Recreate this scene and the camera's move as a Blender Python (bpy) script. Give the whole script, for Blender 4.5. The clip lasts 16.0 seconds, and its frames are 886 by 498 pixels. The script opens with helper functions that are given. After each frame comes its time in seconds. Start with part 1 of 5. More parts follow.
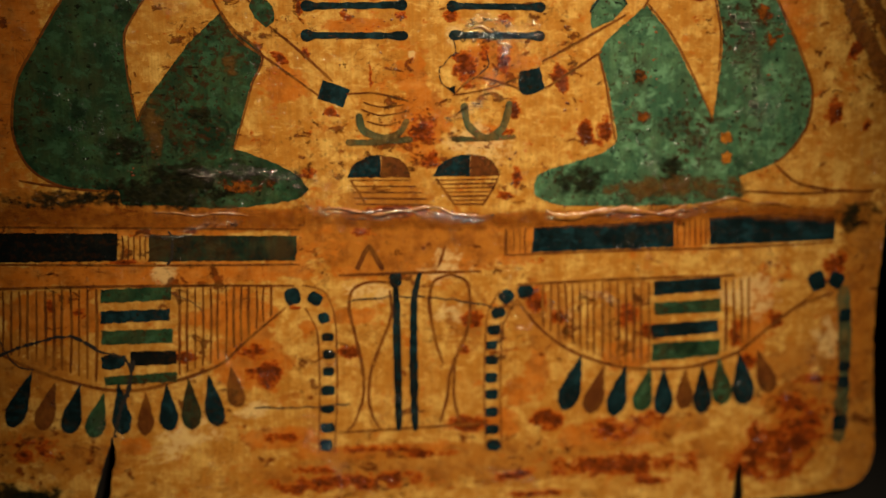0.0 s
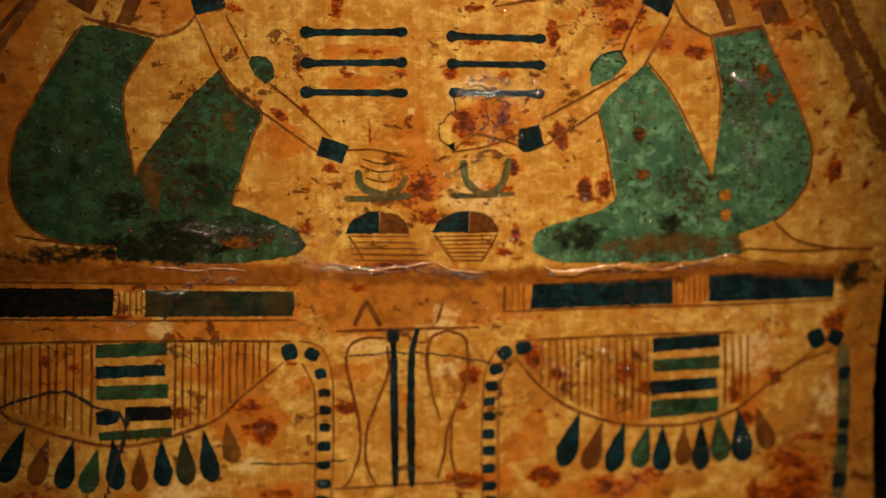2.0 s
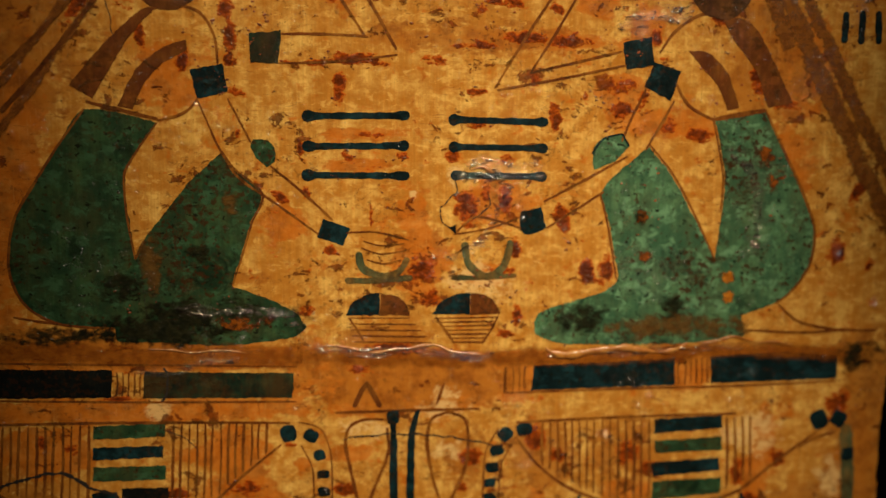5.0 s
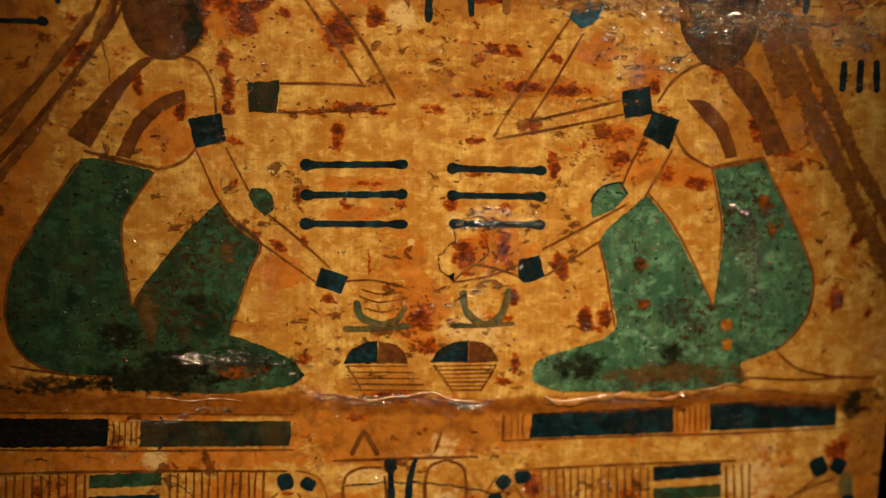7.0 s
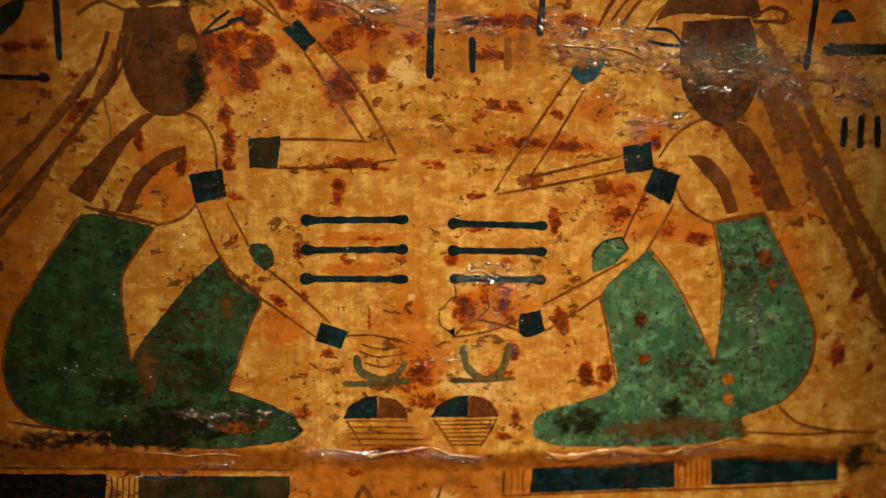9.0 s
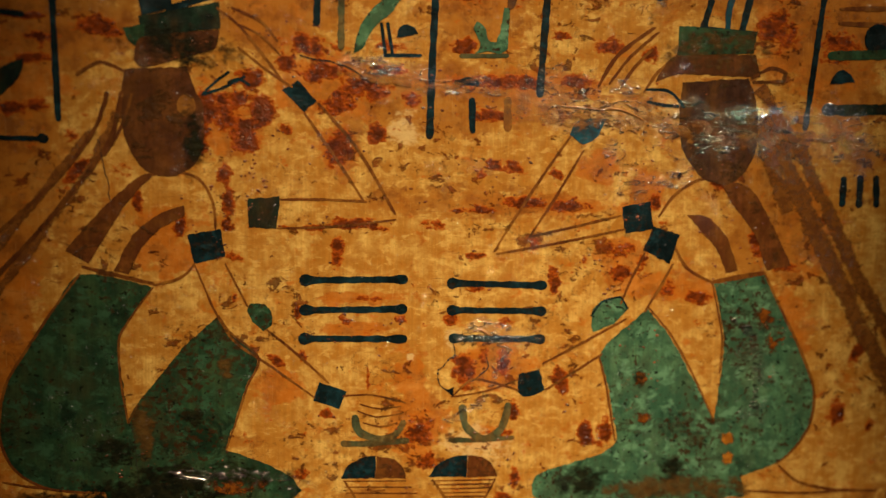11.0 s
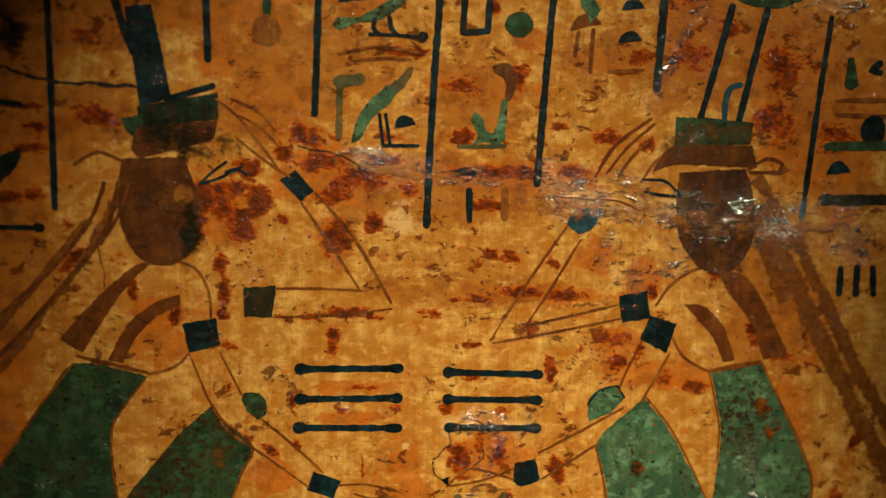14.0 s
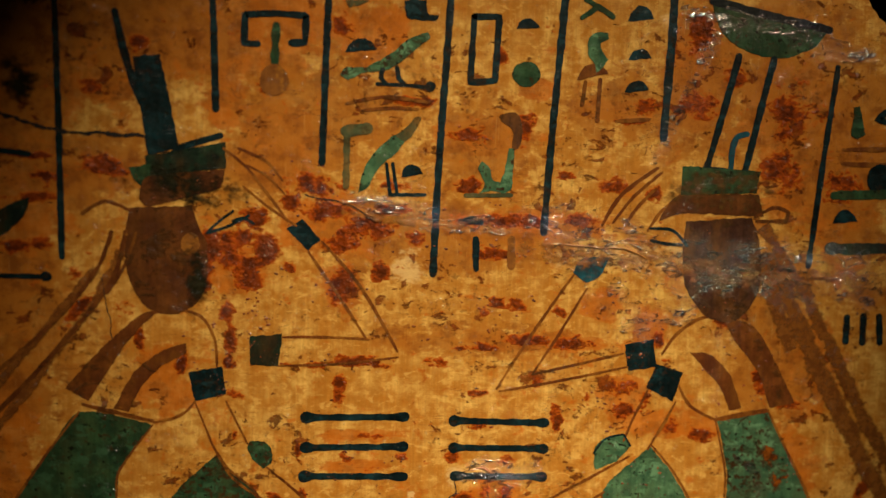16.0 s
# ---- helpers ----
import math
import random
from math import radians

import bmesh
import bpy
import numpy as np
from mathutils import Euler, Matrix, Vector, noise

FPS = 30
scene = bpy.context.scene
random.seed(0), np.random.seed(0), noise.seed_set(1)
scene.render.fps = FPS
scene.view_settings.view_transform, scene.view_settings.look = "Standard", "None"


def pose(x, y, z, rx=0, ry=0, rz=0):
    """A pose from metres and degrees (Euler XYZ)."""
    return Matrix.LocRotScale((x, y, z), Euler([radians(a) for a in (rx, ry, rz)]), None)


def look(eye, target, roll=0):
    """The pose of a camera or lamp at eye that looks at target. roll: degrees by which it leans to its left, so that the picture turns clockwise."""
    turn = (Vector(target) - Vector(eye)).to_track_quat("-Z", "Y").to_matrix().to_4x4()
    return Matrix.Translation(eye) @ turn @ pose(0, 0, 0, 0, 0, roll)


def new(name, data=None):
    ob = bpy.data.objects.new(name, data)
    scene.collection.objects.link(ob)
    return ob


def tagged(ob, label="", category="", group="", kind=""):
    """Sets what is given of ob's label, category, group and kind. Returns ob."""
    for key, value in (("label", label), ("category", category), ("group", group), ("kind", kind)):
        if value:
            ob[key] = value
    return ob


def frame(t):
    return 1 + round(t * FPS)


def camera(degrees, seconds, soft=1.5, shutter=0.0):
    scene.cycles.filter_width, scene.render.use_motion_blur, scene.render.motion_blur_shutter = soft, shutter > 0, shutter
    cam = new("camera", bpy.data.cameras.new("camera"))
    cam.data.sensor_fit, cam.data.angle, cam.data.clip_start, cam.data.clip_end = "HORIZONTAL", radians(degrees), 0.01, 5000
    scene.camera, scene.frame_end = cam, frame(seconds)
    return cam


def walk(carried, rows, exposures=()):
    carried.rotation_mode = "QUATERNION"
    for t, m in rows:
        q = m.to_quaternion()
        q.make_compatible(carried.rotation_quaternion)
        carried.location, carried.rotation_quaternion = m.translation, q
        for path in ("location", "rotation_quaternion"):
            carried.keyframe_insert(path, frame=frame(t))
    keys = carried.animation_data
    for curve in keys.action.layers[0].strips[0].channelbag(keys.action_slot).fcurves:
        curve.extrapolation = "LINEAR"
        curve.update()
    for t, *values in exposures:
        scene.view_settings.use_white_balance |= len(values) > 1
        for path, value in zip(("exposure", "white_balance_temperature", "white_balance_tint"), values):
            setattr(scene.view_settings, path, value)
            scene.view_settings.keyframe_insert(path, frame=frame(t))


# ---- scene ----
from mathutils.geometry import delaunay_2d_cdt

# ---- camera ----
cam = camera(48.84, 16.0, soft=1.5)
cam.data.dof.use_dof, cam.data.dof.focus_distance, cam.data.dof.aperture_fstop = True, 0.438, 2.2
PATH = [
    (0, (-0.03685, -0.45807, 1.11122), (0.00588, -0.01884, 1.02320), -0.14),
    (0.5, (-0.03595, -0.45710, 1.11421), (0.00628, -0.01737, 1.02845), 0.02),
    (1, (-0.03668, -0.45597, 1.11742), (0.00676, -0.01574, 1.03487), 0.17),
    (1.5, (-0.03716, -0.45399, 1.12375), (0.00705, -0.01372, 1.04188), 0.24),
    (2, (-0.03761, -0.45270, 1.12798), (0.00723, -0.01199, 1.04885), 0.31),
    (2.5, (-0.03740, -0.45126, 1.13451), (0.00719, -0.01045, 1.05578), 0.40),
    (3, (-0.03803, -0.44961, 1.13873), (0.00696, -0.00842, 1.06239), 0.44),
    (3.5, (-0.03825, -0.44861, 1.14190), (0.00699, -0.00697, 1.06839), 0.49),
    (4, (-0.03764, -0.44736, 1.14783), (0.00703, -0.00566, 1.07435), 0.55),
    (6.5, (-0.03798, -0.44306, 1.16849), (0.00818, -0.00029, 1.10277), 0.84),
    (7, (-0.03728, -0.44218, 1.17274), (0.00826, 0.00082, 1.10806), 0.79),
    (7.5, (-0.03746, -0.44157, 1.17559), (0.00821, 0.00169, 1.11284), 0.78),
    (8, (-0.03700, -0.44063, 1.18060), (0.00821, 0.00276, 1.11853), 0.80),
    (8.5, (-0.03640, -0.43997, 1.18435), (0.00817, 0.00391, 1.12530), 0.84),
    (9, (-0.03774, -0.43871, 1.19052), (0.00808, 0.00523, 1.13293), 0.98),
    (11.5, (-0.04038, -0.43415, 1.21365), (0.00854, 0.01062, 1.16584), 1.20),
    (12, (-0.03993, -0.43360, 1.21676), (0.00887, 0.01148, 1.17177), 1.24),
    (12.5, (-0.03934, -0.43254, 1.22236), (0.00917, 0.01262, 1.17781), 1.32),
    (13, (-0.03955, -0.43198, 1.22724), (0.00952, 0.01330, 1.18458), 1.42),
    (13.5, (-0.04032, -0.43148, 1.23251), (0.00982, 0.01388, 1.19199), 1.52),
    (14, (-0.04030, -0.43100, 1.23723), (0.00960, 0.01466, 1.19984), 1.64),
    (14.5, (-0.04078, -0.43047, 1.24346), (0.00895, 0.01523, 1.20630), 1.78),
    (15, (-0.04134, -0.43001, 1.24765), (0.00807, 0.01581, 1.21159), 1.80),
    (15.5, (-0.04148, -0.42955, 1.25105), (0.00728, 0.01651, 1.21716), 1.87),
    (16, (-0.04307, -0.42949, 1.25385), (0.00622, 0.01663, 1.22153), 1.85),
]
walk(cam, [(t, look(eye, target, roll)) for t, eye, target, roll in PATH])

# ---- light ----
world = bpy.data.worlds.new("dim_gallery")
scene.world = world
world.use_nodes = True
world.node_tree.nodes["Background"].inputs["Color"].default_value = (1.0, 0.72, 0.42, 1)
world.node_tree.nodes["Background"].inputs["Strength"].default_value = 0.008


def spot(name, eye, target, watts, colour, degrees, blend, radius):
    lamp = bpy.data.lights.new(name, "SPOT")
    lamp.energy, lamp.color, lamp.spot_size, lamp.spot_blend = watts, colour, radians(degrees), blend
    lamp.shadow_soft_size = radius
    new(name, lamp).matrix_world = look(eye, target)


# Unseen lamps: narrow cones imitate the lens vignette; the last is added fill.
spot("unseen_spot", (0.46, -1.08, 1.93), (0.07, 0, 1.280), 49, (1.0, 0.84, 0.58), 20.2, 1.0, 0.010)
spot("unseen_spot", (0.40, -1.10, 1.96), (0.015, 0, 0.824), 76, (1.0, 0.84, 0.58), 23.8, 1.0, 0.010)
spot("unseen_spot", (-0.30, -1.1, 2.0), (0.0, 0, 1.095), 61.5, (1.0, 0.82, 0.55), 20.5, 1.0, 0.012)

# ---- materials ----


class Net:
    """A small helper to lay out shader nodes."""

    def __init__(self, name):
        self.m = bpy.data.materials.new(name)
        self.m.use_nodes = True
        self.t = self.m.node_tree
        self.bsdf = self.t.nodes["Principled BSDF"]
        self.pos = self.add("ShaderNodeNewGeometry").outputs["Position"]

    def add(self, kind, **inputs):
        n = self.t.nodes.new(kind)
        for k, v in inputs.items():
            self.put(n.inputs[k], v)
        return n

    def put(self, socket, v):
        if isinstance(v, bpy.types.NodeSocket):
            self.t.links.new(v, socket)
        else:
            socket.default_value = v

    def noise(self, scale, detail=4.0, rough=0.55, stretch=(1, 1, 1), shift=(0, 0, 0), distort=0.0):
        mp = self.add("ShaderNodeMapping", Vector=self.pos, Scale=stretch, Location=shift)
        n = self.add("ShaderNodeTexNoise", Vector=mp.outputs[0], Scale=scale, Detail=detail, Roughness=rough, Distortion=distort)
        return n.outputs["Fac"]

    def ramp(self, v, lo, hi, a=0.0, b=1.0):
        n = self.add("ShaderNodeMapRange", Value=v)
        n.interpolation_type = "SMOOTHSTEP"
        for k, x in zip((1, 2, 3, 4), (lo, hi, a, b)):
            n.inputs[k].default_value = x
        return n.outputs[0]

    def math(self, op, a, b=0.0):
        n = self.t.nodes.new("ShaderNodeMath")
        n.operation = op
        self.put(n.inputs[0], a)
        self.put(n.inputs[1], b)
        return n.outputs[0]

    def mix(self, f, a, b, blend="MIX"):
        n = self.t.nodes.new("ShaderNodeMix")
        n.data_type, n.blend_type = "RGBA", blend
        for s, v in ((n.inputs[0], f), (n.inputs[6], a), (n.inputs[7], b)):
            self.put(s, (*v, 1) if isinstance(v, tuple) else v)
        return n.outputs[2]


GROUND = (0.67, 0.395, 0.096)
GROUND_DEEP = (0.42, 0.165, 0.020)


def relief(net, strength, crust=None, gloss=1.0, wet=0.0):
    """Varnish relief: soft lumps and brush grain in the paint, and a blistered gloss coat that shines in scattered patches."""
    lumps = net.noise(170, 4, 0.5)
    grain = net.noise(1, 3, 0.5, (900, 900, 45))
    zone = net.ramp(net.noise(34, 4, 0.6, shift=(1, 5, 2)), 0.53 - wet, 0.66 - wet)
    shine = net.math("MAXIMUM", zone, net.math("MULTIPLY", crust, 0.45)) if crust else zone
    h = net.math("ADD", net.math("MULTIPLY", lumps, 0.55), net.math("MULTIPLY", grain, 0.07))
    if crust:
        h = net.math("ADD", h, net.math("MULTIPLY", crust, net.ramp(net.noise(420, 2, 0.5, shift=(8, 2, 1)), 0.3, 0.7, 0.1, 0.5)))
    bump = net.add("ShaderNodeBump", Height=h, Strength=strength, Distance=0.0012)
    net.put(net.bsdf.inputs["Normal"], bump.outputs[0])
    blister = net.noise(430, 2, 0.5, (1, 1, 1.3), shift=(3, 1, 7), distort=0.4)
    skin = net.add("ShaderNodeBump", Height=net.math("MULTIPLY", blister, net.ramp(shine, 0.0, 1.0, 0.3, 1.0)), Strength=1.0, Distance=0.0030, Normal=bump.outputs[0])
    net.put(net.bsdf.inputs["Coat Normal"], skin.outputs[0])
    sparse = net.ramp(net.noise(260, 3, 0.6, shift=(12, 3, 4)), 0.50, 0.60)
    net.put(net.bsdf.inputs["Coat Weight"], net.math("MULTIPLY", net.ramp(shine, 0.0, 1.0, 0.04 * gloss, gloss), sparse))
    net.put(net.bsdf.inputs["Coat Roughness"], 0.11)
    net.put(net.bsdf.inputs["Coat IOR"], 2.0)
    net.put(net.bsdf.inputs["Specular IOR Level"], 0.05)


def shreds(net, mask, grain, lo=None, hi=None, most=1.0):
    """How thickly a stain lies: ragged islands that thin out towards its rim."""
    fall = net.add("ShaderNodeAttribute")
    fall.attribute_name = mask
    island = net.math("MULTIPLY", net.noise(grain * 0.7, 3, 0.5, (1, 1, 1.2), shift=(7, 0, 2), distort=0.5), 0.58)
    shred = net.math("MULTIPLY", net.noise(grain * 2.4, 4, 0.58, (1, 1, 1.5), shift=(3, 0, 5), distort=0.5), 0.42)
    isle = net.math("ADD", net.math("ADD", island, shred), net.math("MULTIPLY", fall.outputs["Fac"], 0.17))
    return isle if lo is None else net.ramp(isle, lo, hi, 0.0, most)


def weathered(name, col, deep, wear=0.0, rust=0.5, rough=0.55, speck=0.4, bump=0.95, soaked=False, thin=0.0, wet=0.0, light=None):
    """Old paint or gesso under varnish, rubbed, flecked and stained through."""
    net = Net(name)
    cloud = net.noise(38, 5, 0.6)
    blot = net.noise(120, 7, 0.62, shift=(2, 0, 4))
    grain = net.noise(1, 4, 0.6, (700, 700, 28))
    c = net.mix(net.ramp(blot, 0.36, 0.66), deep, col)
    c = net.mix(net.ramp(cloud, 0.42, 0.64, 0.0, 0.95), c, deep)
    c = net.mix(net.ramp(grain, 0.42, 0.62, 0.22, 0.0), c, tuple(x * 0.45 for x in deep))
    if thin:
        sheer = net.noise(75, 6, 0.65, (1, 1, 0.5), shift=(11, 0, 6))
        c = net.mix(net.ramp(sheer, 0.40, 0.68, 0.0, thin), c, tuple(0.8 * x for x in GROUND_DEEP))
    if wear:
        rub = net.noise(170, 8, 0.68, shift=(6, 0, 1))
        c = net.mix(net.ramp(rub, 0.70 - 0.22 * wear, 0.78 - 0.18 * wear, 0.0, 0.8), c, tuple(0.75 * x for x in GROUND_DEEP))
    tone = net.ramp(net.noise(110, 7, 0.62, shift=(5, 0, 9)), 0.34, 0.58)
    if soaked:
        smear = net.noise(1, 6, 0.68, (150, 150, 260), shift=(6, 0, 14), distort=0.5)
        c = net.mix(net.ramp(smear, 0.50, 0.62, 0.0, 0.55), c, (0.34, 0.120, 0.013))
        c = net.mix(net.ramp(smear, 0.46, 0.36, 0.0, 0.5), c, (0.70, 0.415, 0.105))
        # Amber stains, plus the vignette tint painted along the left edge.
        c = net.mix(shreds(net, "amber_soak_vignette", 100, 0.425, 0.535, 0.74), c, net.mix(tone, (0.25, 0.055, 0.003), (0.45, 0.110, 0.006)))
        c = net.mix(shreds(net, "brown_soak", 110, 0.48, 0.58, 0.8), c, net.mix(tone, (0.20, 0.055, 0.006), (0.36, 0.125, 0.014)))
        c = net.mix(shreds(net, "pale_soak", 140, 0.52, 0.68, 0.7), c, (0.66, 0.44, 0.18))
        scratch = net.noise(1, 3, 0.6, (1500, 1500, 60), shift=(2, 0, 9))
        c = net.mix(net.ramp(scratch, 0.60, 0.72, 0.0, 0.2), c, (0.70, 0.46, 0.15))
    reach = net.ramp(net.noise(22, 3, 0.5, shift=(9, 0, 3)), 0.38, 0.62, -0.07, 0.05)
    spots = net.math("ADD", net.noise(95, 8, 0.66, (1, 1, 1.5), shift=(4, 0, 8), distort=0.5), reach)
    crust = net.ramp(spots, 0.605, 0.64, 0.0, rust) if soaked else net.ramp(spots, 0.575, 0.62, 0.0, rust)
    core = net.ramp(spots, 0.59, 0.64)
    if soaked:
        isle = shreds(net, "rust_soak", 140)
        c = net.mix(net.ramp(isle, 0.475, 0.535, 0.0, 0.7), c, (0.44, 0.098, 0.005))
        crust = net.math("MAXIMUM", crust, net.ramp(isle, 0.525, 0.57, 0.0, 0.94))
        core = net.math("MAXIMUM", core, net.ramp(isle, 0.55, 0.65))
    core = net.math("MULTIPLY", net.math("ADD", net.math("MULTIPLY", core, 1.0), net.ramp(net.noise(190, 4, 0.55), 0.48, 0.64, 0.0, 0.6)), net.ramp(tone, 0.0, 1.0, 1.0, 0.68))
    low, high = ((0.060, 0.008, 0.001), (0.34, 0.052, 0.002)) if soaked else ((0.012, 0.008, 0.003), (0.075, 0.040, 0.010))
    c = net.mix(crust, c, net.mix(core, high, low))
    if soaked:
        split = net.math("ABSOLUTE", net.math("SUBTRACT", net.noise(42, 7, 0.6, (1, 1, 1.7), shift=(13, 0, 2), distort=0.6), 0.5))
        where = net.ramp(net.noise(26, 3, 0.5, shift=(5, 0, 12)), 0.50, 0.60, 0.0, 0.7)
        c = net.mix(net.math("MULTIPLY", net.ramp(split, 0.0, 0.007, 1.0, 0.0), where), c, (0.06, 0.02, 0.004))
        check = net.noise(1, 4, 0.6, (120, 120, 1700), shift=(3, 0, 1))
        c = net.mix(net.math("MULTIPLY", net.ramp(check, 0.60, 0.66, 0.0, 0.55), net.ramp(net.noise(18, 3, 0.5, shift=(6, 0, 6)), 0.46, 0.60)), c, (0.16, 0.045, 0.006))
    if light:
        fresh = net.noise(1, 6, 0.66, (110, 110, 150), shift=(8, 0, 3), distort=0.4)
        c = net.mix(net.ramp(fresh, 0.50, 0.64, 0.0, 0.85), c, light)
        dim = net.noise(48, 6, 0.65, shift=(2, 0, 13), distort=0.4)
        c = net.mix(net.ramp(dim, 0.55, 0.66, 0.0, 0.80), c, tuple(0.35 * x for x in deep))
        pit = net.noise(300, 3, 0.55, (1, 1, 1.3), shift=(9, 0, 9))
        c = net.mix(net.ramp(pit, 0.62, 0.66, 0.0, 0.95), c, (0.006, 0.007, 0.003))
    fleck = net.math("ADD", net.noise(330, 5, 0.6, shift=(1, 0, 5)), reach)
    c = net.mix(net.ramp(fleck, 0.60, 0.68, 0.0, speck) if soaked else net.ramp(fleck, 0.55, 0.64, 0.0, speck), c, (0.035, 0.012, 0.003))
    net.put(net.bsdf.inputs["Base Color"], c)
    net.put(net.bsdf.inputs["Roughness"], net.ramp(blot, 0.3, 0.7, rough + 0.14, rough - 0.06))
    relief(net, bump, crust, 1.0, wet)
    return net.m


def seep(name, col, deep, rough=0.3, grain=150, bump=0.7, most=0.92, lo=0.55, hi=0.66, gloss=1.0):
    """A crust over the paint that thins out into islands towards its rim."""
    net = Net(name)
    thick = shreds(net, "fall", grain, lo, hi, most)
    tone = net.noise(260, 6, 0.65)
    net.put(net.bsdf.inputs["Base Color"], net.mix(net.ramp(tone, 0.36, 0.66), deep, col))
    net.put(net.bsdf.inputs["Alpha"], thick)
    net.put(net.bsdf.inputs["Roughness"], rough)
    relief(net, bump, thick, gloss)
    return net.m


def crumbled(name, dark=(0.08, 0.014, 0.0015), pale=(0.28, 0.055, 0.003)):
    """Hard glossy beads of dark resin."""
    net = Net(name)
    net.put(net.bsdf.inputs["Base Color"], net.mix(net.ramp(net.noise(160, 4, 0.6), 0.36, 0.64), dark, pale))
    net.put(net.bsdf.inputs["Roughness"], 0.45)
    net.put(net.bsdf.inputs["Specular IOR Level"], 0.3)
    net.put(net.bsdf.inputs["Coat Weight"], 1.0)
    net.put(net.bsdf.inputs["Coat Roughness"], 0.15)
    net.put(net.bsdf.inputs["Coat IOR"], 2.0)
    return net.m


def clear(name):
    """A clear, wrinkled film of old varnish: little but gloss."""
    net = Net(name)
    thick = shreds(net, "fall", 150, 0.50, 0.62, 0.8)
    crest = net.math("ABSOLUTE", net.math("SUBTRACT", net.noise(150, 3, 0.5, (0.5, 1, 1.6), distort=0.8), 0.5))
    wrinkle = net.math("ADD", net.math("MULTIPLY", crest, -1.6), net.math("MULTIPLY", net.noise(480, 2, 0.5), 0.35))
    bump = net.add("ShaderNodeBump", Height=wrinkle, Strength=1.0, Distance=0.0028)
    gloss = net.add("ShaderNodeBsdfGlossy", Color=(1.0, 0.92, 0.78, 1), Roughness=0.10, Normal=bump.outputs[0])
    mixed = net.add("ShaderNodeMixShader")
    net.put(mixed.inputs[0], net.math("MULTIPLY", thick, net.ramp(crest, 0.0, 0.045, 1.0, 0.07)))
    net.put(mixed.inputs[1], net.add("ShaderNodeBsdfTransparent").outputs[0])
    net.put(mixed.inputs[2], gloss.outputs[0])
    net.put(net.t.nodes["Material Output"].inputs["Surface"], mixed.outputs[0])
    return net.m


def plain(name, col, rough):
    net = Net(name)
    tone = net.noise(9, 6, 0.6)
    net.put(net.bsdf.inputs["Base Color"], net.mix(tone, tuple(0.6 * x for x in col), col))
    net.put(net.bsdf.inputs["Roughness"], rough)
    return net.m


OCHRE = weathered("ochre_gesso", GROUND, GROUND_DEEP, 0, 0.8, soaked=True, wet=0.02)
GREEN = weathered("green_paint", (0.028, 0.070, 0.028), (0.011, 0.032, 0.015), 0.10, 0.35, speck=0.8, thin=0.06, wet=0.03, light=(0.034, 0.086, 0.042))
LEAF = weathered("light_green_paint", (0.078, 0.172, 0.082), (0.030, 0.082, 0.043), 0.15, 0.55, speck=0.9, thin=0.06, wet=0.06, light=(0.115, 0.240, 0.128))
DARK = weathered("blue_black_paint", (0.008, 0.025, 0.030), (0.0035, 0.009, 0.010), 0.12, 0.25, 0.4, light=(0.009, 0.034, 0.042))
BLACK = weathered("black_paint", (0.007, 0.009, 0.009), (0.004, 0.005, 0.005), 0.1, 0.1, 0.4)
DARKGREEN = weathered("dark_green_paint", (0.015, 0.036, 0.019), (0.005, 0.010, 0.007), 0.2, 0.4, thin=0.1)
TEAL = weathered("teal_paint", (0.018, 0.10, 0.14), (0.010, 0.05, 0.07), 0.1, 0.1, 0.4)
FADED = weathered("faded_green_paint", (0.085, 0.105, 0.048), (0.045, 0.05, 0.022), 0.5, 0.5, thin=0.4)
BROWN = weathered("red_brown_paint", (0.165, 0.048, 0.010), (0.085, 0.022, 0.005), 0.3, 0.5, thin=0.28)
UMBER = weathered("umber_paint", (0.075, 0.028, 0.013), (0.032, 0.012, 0.006), 0.25, 0.5, thin=0.3)
MASS = weathered("dark_red_brown_paint", (0.120, 0.037, 0.009), (0.058, 0.017, 0.005), 0.2, 0.5, thin=0.12)
LINE = weathered("thin_brown_line", (0.185, 0.052, 0.009), (0.105, 0.026, 0.005), 0.5, 0.5, thin=0.55)
WASH = weathered("brown_wash", (0.25, 0.092, 0.017), (0.15, 0.05, 0.010), 0.75, 0.6, thin=0.5)
CRACK = plain("crack_shadow", (0.012, 0.006, 0.003), 0.9)
RUST = seep("rust_stain", (0.22, 0.060, 0.006), (0.06, 0.016, 0.003), 0.4, 190, gloss=0.4)
ORANGE = seep("orange_stain", (0.42, 0.15, 0.015), (0.26, 0.08, 0.008), gloss=0.4)
SOOT_SHADE = seep("soot_and_shade_stain", (0.017, 0.016, 0.006), (0.006, 0.007, 0.003), 0.6, 120, 0.7, 0.85, 0.48, 0.68, 0.25)
UMBERWASH = seep("brown_stain", (0.13, 0.062, 0.014), (0.075, 0.035, 0.009), 0.4, 130, 0.6, 0.75, 0.50, 0.68)
RIDGE = seep("cracked_varnish", (0.40, 0.16, 0.022), (0.24, 0.075, 0.010), 0.3, 200, 1.0, 0.6, 0.54, 0.70)
CRUMB = crumbled("resin_crust")
GLAZE = crumbled("amber_varnish", (0.30, 0.095, 0.010), (0.46, 0.19, 0.035))
VARNISH = clear("wrinkled_varnish")
STREAK = seep("brown_wash_streak", (0.23, 0.080, 0.014), (0.14, 0.042, 0.008), 0.5, 110, 0.5, 0.8, 0.46, 0.60)
BAND = seep("red_brown_band", (0.30, 0.088, 0.008), (0.17, 0.040, 0.004), 0.5, 70, 0.5, 0.62, 0.42, 0.72, 0.5)
# Side wood coloured near black for the shade inside the split.
EDGE = plain("split_shade_wood", (0.030, 0.014, 0.006), 0.8)
